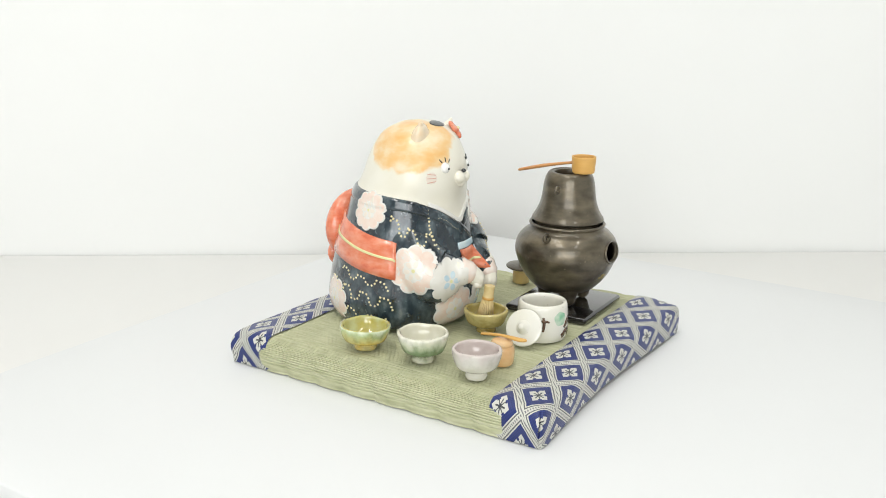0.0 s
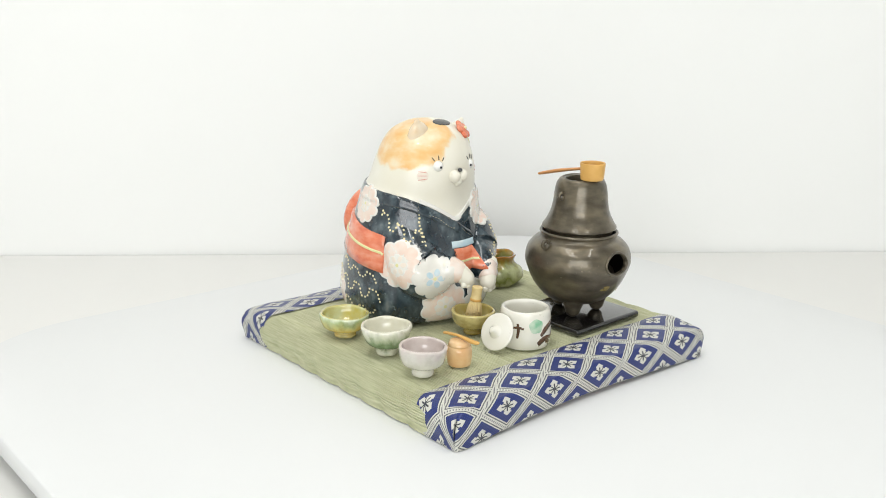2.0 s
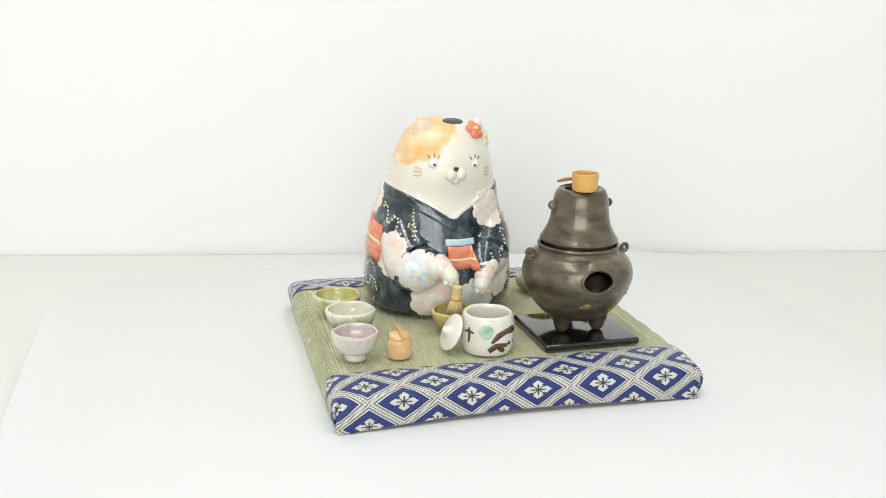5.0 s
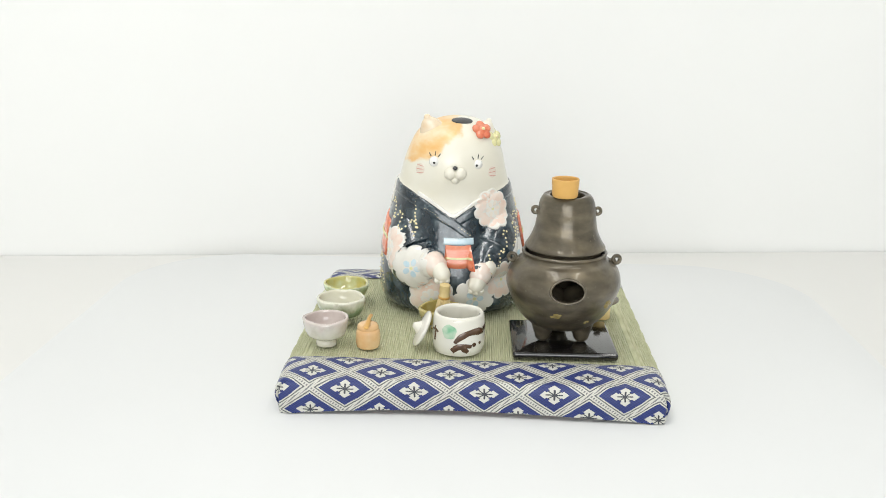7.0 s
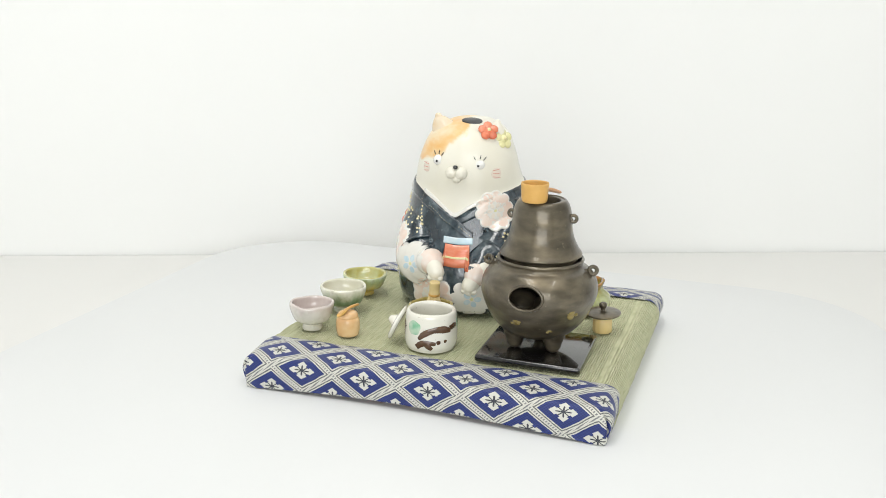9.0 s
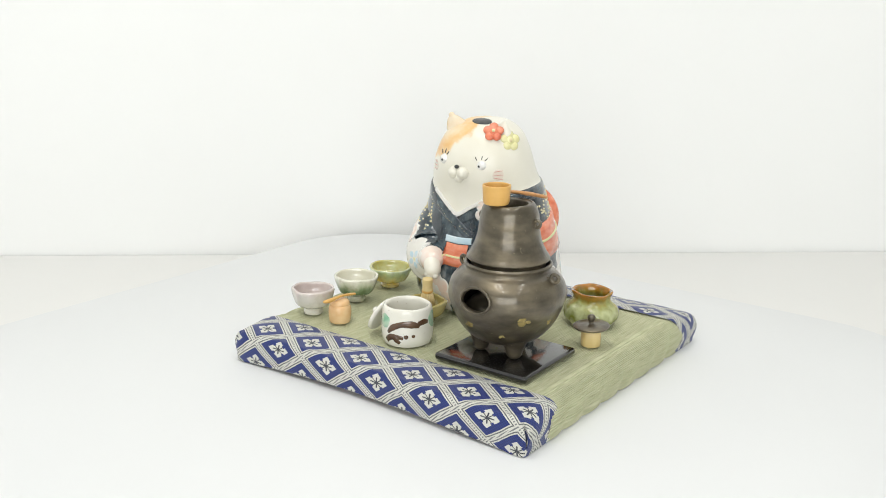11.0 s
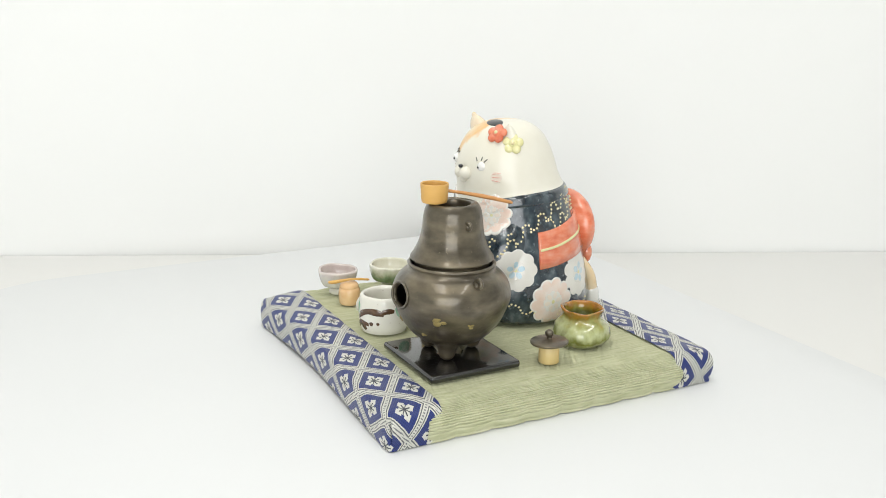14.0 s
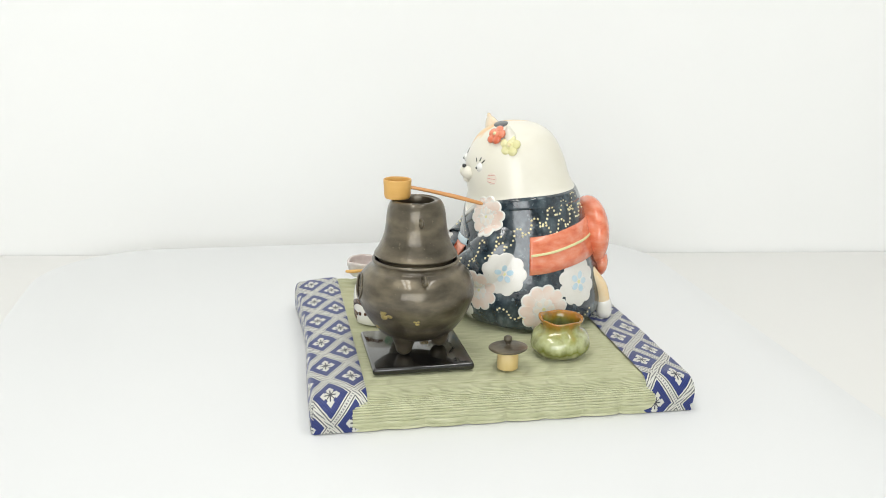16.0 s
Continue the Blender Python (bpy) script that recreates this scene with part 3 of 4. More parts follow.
def brazier_body():
    prof = smooth_line([(0, 0.0062), (0.010, 0.0068), (0.0185, 0.0104), (0.0258, 0.0188), (0.0303, 0.0290), (0.0312, 0.0345), (0.0298, 0.0405), (0.0262, 0.0450), (0.0232, 0.0470), (0.0226, 0.0487), (0.0232, 0.0503), (0.0224, 0.0513)], 72)
    prof[:, 0] *= 1.018
    n = 120
    bm = bmesh.new()
    hz, hx, hh = 0.0360, 0.0089, 0.0064  # window: height, half-width, half-height
    rows = []
    for r, z in prof[1:]:
        row = []
        for k in range(n):
            a = 2 * math.pi * k / n - math.pi / 2 + math.pi / n
            da = (a + math.pi / 2 + math.pi) % (2 * math.pi) - math.pi
            e = 1 + 0.012 * noise.noise(Vector((math.cos(a) * 1.5, math.sin(a) * 1.5, z * 40)))
            row.append([da, r * e, z])
        rows.append(row)
    verts, inside = [], []
    for row in rows:
        vr, ir = [], []
        for da, r, z in row:
            u, v = da * 0.031 / hx, (z - hz) / hh
            q = math.hypot(u, v)
            ir.append(q < 0.88 and abs(da) < 1)
            zz, dd = z, da
            if abs(da) < 1 and 0.88 <= q < 1.25:
                # draw the mesh onto the oval
                k = 1.0 / q if q < 1.06 else 1.0
                dd, zz = da * k, hz + (z - hz) * k
                r = float(np.interp(zz, prof[:, 1], prof[:, 0]))
            a = dd - math.pi / 2
            vr.append(bm.verts.new((r * math.cos(a), r * math.sin(a), zz)))
        verts.append(vr)
        inside.append(ir)
    c = bm.verts.new((0, 0, prof[0][1]))
    for k in range(n):
        bm.faces.new((verts[0][(k + 1) % n], verts[0][k], c))
    for i in range(len(verts) - 1):
        for k in range(n):
            j = (k + 1) % n
            if inside[i][k] or inside[i][j] or inside[i + 1][k] or inside[i + 1][j]:
                continue
            bm.faces.new((verts[i][k], verts[i][j], verts[i + 1][j], verts[i + 1][k]))
    return bm, prof, (hz, hx, hh)


bmb, bprof, (hz, hx, hh) = brazier_body()
bb = part("body", bmb, [M_iron, M_iron_dark], brazier)
sol = bb.modifiers.new("wall", "SOLIDIFY")
sol.thickness, sol.offset, sol.material_offset = 0.0022, -1, 1
rim = bmesh.new()
pts = []
for k in range(40):
    a = 2 * math.pi * k / 40
    z = hz + hh * 1.02 * math.sin(a)
    da = hx * 1.02 * math.cos(a) / 0.031
    r = float(np.interp(z, bprof[:, 1], bprof[:, 0])) + 0.0001
    pts.append(Vector((r * math.cos(da - math.pi / 2), r * math.sin(da - math.pi / 2), z)))
vs = []
for i, p in enumerate(pts):
    d = (pts[(i + 1) % 40] - pts[i - 1]).normalized()
    o = Vector((p.x, p.y, 0)).normalized()
    b2 = d.cross(o)
    vs.append([rim.verts.new(p + o * 0.0007 * math.cos(t) + b2 * 0.0008 * math.sin(t)) for t in np.linspace(0, 2 * math.pi, 8, endpoint=False)])
for i in range(40):
    for j in range(8):
        rim.faces.new((vs[i][j], vs[(i + 1) % 40][j], vs[(i + 1) % 40][(j + 1) % 8], vs[i][(j + 1) % 8]))
part("window_lip", rim, M_iron, bb)
for a in (-36, -144, 90):
    c_, s_ = math.cos(radians(a)), math.sin(radians(a))
    part("foot", limb([(0.0110 * c_, 0.0110 * s_, 0.0200, 0.0130), (0.0120 * c_, 0.0120 * s_, 0.0140, 0.0098), (0.0130 * c_, 0.0130 * s_, 0.0085, 0.0064), (0.0132 * c_, 0.0132 * s_, 0.0046, 0.0047)], 24, 20), M_iron, brazier)


def lug(x, z, size, tilt):
    bm = bmesh.new()
    s = 1 if x > 0 else -1
    ring_torus(bm, Matrix.Translation((x + s * size * 0.6, 0, z)) @ Matrix.Rotation(radians(90), 4, "X") @ Matrix.Rotation(radians(tilt), 4, "Y"), size, size * 0.52, 22, 10)
    return limb([(x - s * size * 1.2, 0, z - size * 0.5, size * 0.8), (x + s * 0.0, 0, z - size * 0.4, size * 0.6)], 12, 6, bm)


part("ring_lug", lug(0.0276, 0.0462, 0.0021, 15), M_iron, bb)
part("ring_lug", lug(-0.0276, 0.0462, 0.0021, -15), M_iron, bb)
flecks = random.Random(5)
for a, z, size in ((-102, 0.0215, 1.0), (-39, 0.0268, 1.25), (-8, 0.0235, 0.7), (-62, 0.0165, 0.6)):
    fleck = bmesh.new()
    for k in range(7):
        at, up_ = a + flecks.uniform(-4, 4) * size, z + flecks.uniform(-0.0013, 0.0013) * size
        r = float(np.interp(up_, bprof[:, 1], bprof[:, 0]))
        ball(fleck, (r * math.cos(radians(at)), r * math.sin(radians(at)), up_), flecks.uniform(0.0008, 0.0019) * size, 0, 10, (1, 0.16, flecks.uniform(0.5, 0.9)), Matrix.Rotation(radians(at + 90), 4, "Z"))
    part("gold_fleck", fleck, M_gold_spot, bb, "dull gold glaze fleck")

kettle = thing("kettle", pose(BX, BY, TRAY_TOP + 0.0516), "bell-shaped dark bronze glazed kettle set in the brazier", "kettle")
part("body", lathe([(0, -0.012), (0.014, -0.010), (0.0195, -0.003), (0.0203, 0.0002), (0.0219, 0.0012), (0.0222, 0.0022), (0.0206, 0.0046), (0.0186, 0.0085), (0.0172, 0.0125), (0.0163, 0.0175), (0.0157, 0.0230), (0.0148, 0.0274),
                    (0.0132, 0.0304), (0.0118, 0.0312), (0.0112, 0.0307), (0.0100, 0.0307), (0.0094, 0.0300), (0.0093, 0.0250), (0.0120, 0.0150), (0.0140, 0.0060), (0, 0.004)], 64, 120, 0.012, 6), M_iron, kettle)
part("ring_lug", lug(0.0158, 0.0218, 0.0018, 10), M_iron, kettle)
part("ring_lug", lug(-0.0158, 0.0218, 0.0018, -10), M_iron, kettle)

LZ = TRAY_TOP + 0.0516 + 0.0312
ladle = thing("water_ladle", pose(0.0522, -0.0495, LZ + 0.0002, 0, 0, -2), "bamboo ladle with a yellow cup lying on the kettle's mouth", "ladle")
part("cup", lathe([(0, 0.0006), (0.0055, 0.0), (0.0068, 0.0012), (0.0071, 0.0050), (0.0074, 0.0096), (0.0070, 0.0101), (0.0064, 0.0096), (0.0061, 0.0050), (0.0055, 0.0022), (0, 0.002)], 36, 50, 0.02, 8), M_bamboo, ladle)
part("handle", limb([(0.0, 0.0062, 0.0058, 0.0017), (0.0005, 0.018, 0.0034, 0.0019), (0.0010, 0.030, 0.0006, 0.0023), (0.0014, 0.0440, -0.0032, 0.0019)], 12, 18, flat=0.5), M_bamboo_red, ladle)

# ---- ceramic cat figurine: one mesh ----
def patched_glaze():
    """Cream glaze with a brushed orange patch over one side of the crown: mottled, with a soft uneven edge."""
    m = surface("cream_glaze_with_orange_patch", [(0.3, (0.75, 0.715, 0.60)), (0.7, (0.80, 0.775, 0.68))], 40, 0.32, coat=0.22, bump=0.14, fine=130)
    nt = m.node_tree
    n, l = nt.nodes, nt.links
    b = n["Principled BSDF"]
    plain = b.inputs["Base Color"].links[0].from_socket
    co = n.new("ShaderNodeTexCoord")
    mp = n.new("ShaderNodeMapping")
    mp.vector_type = "TEXTURE"
    mp.inputs["Location"].default_value = (-0.0258, 0.0240, 0.1272)
    mp.inputs["Scale"].default_value = (0.0240, 0.0262, 0.0180)
    l.new(co.outputs["Object"], mp.inputs["Vector"])
    size = n.new("ShaderNodeVectorMath")
    size.operation = "LENGTH"
    l.new(mp.outputs[0], size.inputs[0])
    edge, _, _ = noise_colour(nt, [(0.25, (0, 0, 0)), (0.75, (1, 1, 1))], 95, 4.0)
    wob = n.new("ShaderNodeMath")
    wob.operation = "MULTIPLY_ADD"
    l.new(edge, wob.inputs[0])
    wob.inputs[1].default_value = 0.26
    l.new(size.outputs["Value"], wob.inputs[2])
    mask = n.new("ShaderNodeMapRange")
    mask.interpolation_type = "SMOOTHSTEP"
    mask.inputs["From Min"].default_value, mask.inputs["From Max"].default_value = 1.05, 1.17
    mask.inputs["To Min"].default_value, mask.inputs["To Max"].default_value = 1.0, 0.0
    l.new(wob.outputs[0], mask.inputs["Value"])
    orange, _, _ = noise_colour(nt, [(0.30, (0.78, 0.44, 0.15)), (0.46, (0.79, 0.53, 0.25)), (0.58, (0.80, 0.62, 0.38)), (0.70, (0.80, 0.70, 0.52))], 75, 6.0, (1, 1, 1.5))
    mix = n.new("ShaderNodeMixRGB")
    l.new(mask.outputs[0], mix.inputs[0])
    l.new(plain, mix.inputs[1])
    l.new(orange, mix.inputs[2])
    l.new(mix.outputs[0], b.inputs["Base Color"])
    return m


KIM = surface("dark_kimono_glaze", [(0.3, (0.007, 0.014, 0.021)), (0.48, (0.018, 0.031, 0.042)), (0.60, (0.055, 0.080, 0.094)), (0.74, (0.19, 0.22, 0.23))], 120, 0.16, coat=0.7, bump=1.0, fine=120, stretch=(1, 1, 0.7), speck=(420, 0.66, (0.10, 0.135, 0.15)))
ORANGE = surface("orange_patch_glaze", [(0.3, (0.74, 0.47, 0.20)), (0.5, (0.77, 0.57, 0.32)), (0.68, (0.79, 0.70, 0.53))], 60, 0.16, coat=0.5, bump=0.05, fine=220)
RED = surface("coral_red_glaze", [(0.28, (0.62, 0.13, 0.06)), (0.45, (0.72, 0.20, 0.10)), (0.60, (0.75, 0.26, 0.15)), (0.78, (0.78, 0.36, 0.25))], 130, 0.18, coat=0.5, bump=0.2, fine=200, stretch=(1, 1, 2.2))
PINK = surface("pale_pink_glaze", [(0.3, (0.77, 0.58, 0.48)), (0.5, (0.79, 0.66, 0.57)), (0.7, (0.80, 0.73, 0.67))], 130, 0.18, coat=0.5, bump=0.08, fine=250)
WHITE = surface("white_flower_glaze", [(0.3, (0.72, 0.70, 0.64)), (0.7, (0.78, 0.765, 0.72))], 90, 0.18, coat=0.5, bump=0.08, fine=250)
BLUE = surface("pale_blue_glaze", [(0.3, (0.42, 0.60, 0.70)), (0.7, (0.64, 0.73, 0.76))], 170, 0.18, coat=0.5, bump=0.05)
GOLD = surface("gold_dots", [(0.3, (0.72, 0.62, 0.34)), (0.7, (0.80, 0.73, 0.50))], 200, 0.3, metal=0.35, bump=0.0)
INK = surface("black_brush_glaze", [(0.3, (0.015, 0.016, 0.018)), (0.7, (0.03, 0.032, 0.034))], 150, 0.25, coat=0.3, bump=0.0)
EYE_W = surface("white_eye_glaze", [(0.3, (0.80, 0.79, 0.76)), (0.7, (0.83, 0.82, 0.79))], 90, 0.12, coat=0.6, bump=0.0)
YELLOW = surface("pale_yellow_glaze", [(0.3, (0.70, 0.66, 0.30)), (0.7, (0.76, 0.73, 0.42))], 90, 0.2, coat=0.4, bump=0.05)
BLUSH = surface("blush_glaze", [(0.3, (0.785, 0.69, 0.59)), (0.7, (0.79, 0.735, 0.64))], 90, 0.16, coat=0.5, bump=0.0)
ROSE = surface("rose_brush_glaze", [(0.3, (0.62, 0.28, 0.22)), (0.7, (0.68, 0.36, 0.28))], 90, 0.2, bump=0.0)
PALE = surface("pale_orange_glaze", [(0.3, (0.77, 0.58, 0.36)), (0.7, (0.79, 0.70, 0.56))], 120, 0.16, coat=0.5, bump=0.05, fine=220)
CAT_MATS = [patched_glaze(), KIM, ORANGE, RED, PINK, WHITE, BLUE, GOLD, INK, EYE_W, YELLOW, BLUSH, ROSE, PALE]
CREAM_, KIM_, ORANGE_, RED_, PINK_, WHITE_, BLUE_, GOLD_, INK_, EYE_, YELLOW_, BLUSH_, ROSE_, PALE_ = range(14)

# height, middle x, half-width, front y, back y
CAT = np.array([
    (0.0186, -0.009, 0.036, 0.006, 0.074), (0.0215, -0.009, 0.0425, -0.001, 0.082), (0.029, -0.009, 0.0452, -0.005, 0.0862), (0.040, -0.009, 0.0455, -0.006, 0.0850),
    (0.060, -0.0095, 0.0430, -0.003, 0.0800), (0.073, -0.0095, 0.0402, 0.0, 0.0755), (0.085, -0.0095, 0.0370, 0.002, 0.0718), (0.094, -0.0095, 0.0346, 0.0025, 0.0690),
    (0.105, -0.0095, 0.0320, 0.0010, 0.0635), (0.115, -0.0093, 0.0295, 0.0015, 0.0600), (0.124, -0.0090, 0.0260, 0.0045, 0.0555), (0.130, -0.0085, 0.0222, 0.0085, 0.0512),
    (0.1338, -0.008, 0.0170, 0.0140, 0.0465), (0.1366, -0.0075, 0.0105, 0.0205, 0.0400), (0.1378, -0.0075, 0.0, 0.0302, 0.0302)])
CAT_S = smooth_line(CAT, 160)
COLLAR = [(0, 0.0805), (28, 0.0895), (50, 0.0950), (70, 0.0972), (90, 0.0982), (135, 0.0992), (180, 0.1000)]


def cat_point(phi, z):
    """A point on the figurine's skin; phi 0 is its front, +90 degrees its left flank."""
    mx, hw, yf, yb = (float(np.interp(z, CAT_S[:, 0], CAT_S[:, k])) for k in (1, 2, 3, 4))
    yc = (yf * 0.55 + yb * 0.45)
    c, s = math.cos(phi), math.sin(phi)
    return Vector((mx + hw * s, yc - (yc - yf) * c if c > 0 else yc - (yb - yc) * c, z))


def cat_mesh():
    bm = bmesh.new()
    n, low, high = 112, 44, 36
    z0, z1 = CAT[0][0], CAT[-1][0]
    rows = []
    for i in range(low + high + 1):
        ring = []
        for k in range(n):
            phi = 2 * math.pi * k / n
            deg = abs((math.degrees(phi) + 180) % 360 - 180)
            zc = float(np.interp(deg, *zip(*COLLAR)))
            if i <= low:
                f = i / low
                z = z0 + (zc - z0) * (1 - (1 - f) ** 1.5)
            else:
                f = (i - low) / high
                z = zc + (z1 - zc) * (1 - (1 - f) ** 2.0)
            p = cat_point(phi, min(z, z1 - 1e-5))
            d = 0.0006 * noise.noise(Vector((p.x * 50, p.y * 50, p.z * 50)))
            if i <= low:
                d += 0.0009 * (1 - 0.7 * max(0, i - low + 2) / 2)
            q = Vector((p.x + 0.009, p.y - 0.034, 0))
            ring.append(bm.verts.new(p + (q.normalized() * d if q.length > 1e-4 else Vector())))
        rows.append(ring)
    for i in range(len(rows) - 1):
        for k in range(n):
            f = bm.faces.new((rows[i][k], rows[i][(k + 1) % n], rows[i + 1][(k + 1) % n], rows[i + 1][k]))
            f.material_index = KIM_ if i < low else CREAM_
    c = bm.verts.new((-0.009, 0.035, z0))
    for k in range(n):
        bm.faces.new((rows[0][(k + 1) % n], rows[0][k], c)).material_index = KIM_
    # sleeves
    limb([(-0.033, 0.028, 0.081, 0.010), (-0.0345, 0.019, 0.068, 0.0145), (-0.0300, 0.0085, 0.0530, 0.0182), (-0.0245, 0.0000, 0.0525, 0.0150), (-0.0210, -0.0070, 0.0540, 0.0086)], 28, 26, bm, KIM_)
    limb([(0.0135, 0.028, 0.080, 0.010), (0.0160, 0.018, 0.068, 0.0148), (0.0125, 0.010, 0.0560, 0.0168), (0.0095, -0.0005, 0.0522, 0.0112), (0.0085, -0.0068, 0.0495, 0.0076)], 28, 26, bm, KIM_)
    bm.normal_update()
    return bm


cat_bm = cat_mesh()
# painted and modelled glaze motifs, laid on the skin in low relief
def caster(tree):
    """Rays onto a skin: the point met and its outward normal."""

    def cast(o, d):
        p, n, _, _ = tree.ray_cast(Vector(o), Vector(d).normalized(), 0.3)
        if p is None:
            return None, None
        return p, (-n if n.dot(Vector(d)) > 0 else n)
    return cast


def round_axis(cast, ax, ay, phi, z):
    """Where a level ray towards the upright axis meets the skin; phi 0 is the front."""
    a = radians(phi)
    d = Vector((math.sin(a), -math.cos(a), 0))
    return cast(Vector((ax, ay, z)) + d * 0.1, -d)


def blob(bm, cast, p, n, outline, mi, lift=0.0005, steps=54, rings=4, deep=0.009):
    """A low raised patch with the given outline (radius by angle) on the skin round p."""
    u = Vector((0, 0, 1)).cross(n)
    u = u.normalized() if u.length > 1e-3 else Vector((1, 0, 0))
    v = n.cross(u).normalized()

    def put(du, dv, h):
        for f in (1.0, 0.94, 0.88, 0.82, 0.75, 0.6, 0.4, 0.0):
            q, m = cast(p + u * du * f + v * dv * f + n * 0.02, -n)
            if q is not None and (q - p).dot(n) > -deep:
                break
        if q is None:
            q, m = p, n
        return bm.verts.new(q + m * h)
    c = put(0, 0, lift)
    prev = None
    for i in range(1, rings + 1):
        f = i / rings
        h = lift if i < rings else -0.00008
        if i == rings:
            f = 1.0
        ring = [put(outline(a) * f * math.cos(a), outline(a) * f * math.sin(a), h) for a in np.linspace(0, 2 * math.pi, steps, endpoint=False)]
        if i == rings and prev is not None:
            # flat almost to the rim, then a small step down
            for g in (0.93, 0.975):
                rim = [put(outline(a) * g * math.cos(a), outline(a) * g * math.sin(a), lift) for a in np.linspace(0, 2 * math.pi, steps, endpoint=False)]
                for k in range(steps):
                    bm.faces.new((prev[k], prev[(k + 1) % steps], rim[(k + 1) % steps], rim[k])).material_index = mi
                prev = rim
        for k in range(steps):
            j = (k + 1) % steps
            vs_ = (c, ring[k], ring[j]) if prev is None else (prev[k], ring[k], ring[j], prev[j])
            bm.faces.new(vs_).material_index = mi
        prev = ring


def scallop(r, petals, depth=0.16, turn=0.0):
    return lambda a: r * (1 - depth + depth * abs(math.sin(petals * (a + turn) / 2)) ** 0.55)


def uneven(r, amount, seed):
    return lambda a: r * (1 + amount * noise.noise(Vector((math.cos(a) * 1.4 + seed, math.sin(a) * 1.4, seed))))


def brush(bm, places, widths, mi, lift=0.0005):
    """A raised brush stroke through (point, normal) places."""
    rows = []
    for i, ((p, n), w) in enumerate(zip(places, widths)):
        d = places[min(i + 1, len(places) - 1)][0] - places[max(i - 1, 0)][0]
        b = n.cross(d).normalized()
        rows.append([bm.verts.new(p + b * w * k - n * 0.0003 * (abs(k) > 0.9) + n * lift * (abs(k) < 0.9)) for k in (-1, -0.8, 0, 0.8, 1)])
    for A, B in zip(rows, rows[1:]):
        for k in range(4):
            bm.faces.new((A[k], A[k + 1], B[k + 1], B[k])).material_index = mi


def along(cast, ax, ay, pts, n):
    """Places on the skin along a smooth path of (phi, z)."""
    out = []
    for phi, z in smooth_line(pts, n):
        p, m = round_axis(cast, ax, ay, phi, z)
        if p:
            out.append((p, m))
    return out


AX, AY = -0.009, 0.034
cat_cast = caster(BVHTree.FromBMesh(cat_bm))


def flower(phi, z, r, outer, inner, petals=9, turn=0.0, yaw=None, cast=None, base=0.0):
    """A flat painted blossom: pale rim, tinted petals, a small inner blossom."""
    cast = cast or cat_cast
    p, n = round_axis(cast, AX, AY, phi, z)
    if yaw is not None:
        n = Vector((math.sin(radians(yaw)), -math.cos(radians(yaw)), 0.1)).normalized()
        base += 0.0001
    r *= 1.10
    u = Vector((0, 0, 1)).cross(n).normalized()
    v = n.cross(u)

    def petal(at, ra, rb, a, mi, lift):
        q = p + (u * math.cos(a) + v * math.sin(a)) * at
        q2, n2 = cast(q + n * 0.02, -n)
        if q2:
            blob(cat_bm, cast, q2, n2, lambda t: 1 / math.sqrt((math.cos(t - a) / ra) ** 2 + (math.sin(t - a) / rb) ** 2), mi, lift, 18, 2)

    blob(cat_bm, cast, p, n, scallop(r, petals, 0.17, turn), WHITE_, base + 0.00012, 72, 8, 0.009)
    if outer != WHITE_:
        for k in range(petals):
            petal(r * 0.66, r * 0.285, r * 0.262 * 9 / petals, 2 * math.pi * (k + 0.5) / petals - turn, outer, base + 0.00017)
    blob(cat_bm, cast, p, n, scallop(r * 0.46, 8, 0.25, 0.3), WHITE_, base + 0.00021, 40, 3)
    if inner == BLUE_:
        for k in range(5):
            petal(r * 0.27, r * 0.16, r * 0.125, 2 * math.pi * k / 5 + turn, BLUE_, base + 0.00026)
    else:
        for k in range(6):
            petal(r * 0.27, r * 0.13, r * 0.09, 2 * math.pi * k / 6 + turn, BLUSH_, base + 0.00026)
    blob(cat_bm, cast, p, n, lambda a: r * 0.075, YELLOW_, base + 0.0003, 12, 2)


flower(-55, 0.0585, 0.0136, PINK_, WHITE_, 9, 0.2)
flower(-29, 0.0515, 0.0124, WHITE_, BLUE_, 9, 0.0, -42)
flower(-17, 0.0310, 0.0140, PINK_, WHITE_, 9, 0.4)
flower(-126, 0.0325, 0.0130, PINK_, WHITE_, 9)
flower(20, 0.0320, 0.0122, WHITE_, BLUE_, 9)
flower(65, 0.0545, 0.0118, WHITE_, BLUE_, 9, 0.3)
flower(44, 0.0425, 0.0112, PINK_, WHITE_, 9)
flower(95, 0.0345, 0.0136, PINK_, WHITE_, 10, 0.2)
flower(125, 0.0480, 0.0136, WHITE_, BLUE_, 10)


def band(path, half, mi, lift, n=60):
    """A flat band round the body along a path of (phi, z), half its height above and below."""
    s = smooth_line(path, n)
    cols = []
    for phi, z in s:
        col = []
        for k, h in ((-1.0, -0.0003), (-0.96, lift), (-0.5, lift), (0, lift), (0.5, lift), (0.96, lift), (1.0, -0.0003)):
            p, m = round_axis(cat_cast, AX, AY, phi, z + half * k)
            col.append(cat_bm.verts.new(p + m * h))
        cols.append(col)
    for A, B in zip(cols, cols[1:]):
        for k in range(6):
            cat_bm.faces.new((A[k], B[k], B[k + 1], A[k + 1])).material_index = mi
    for col in (cols[0], cols[-1]):
        cat_bm.faces.new(col).material_index = mi


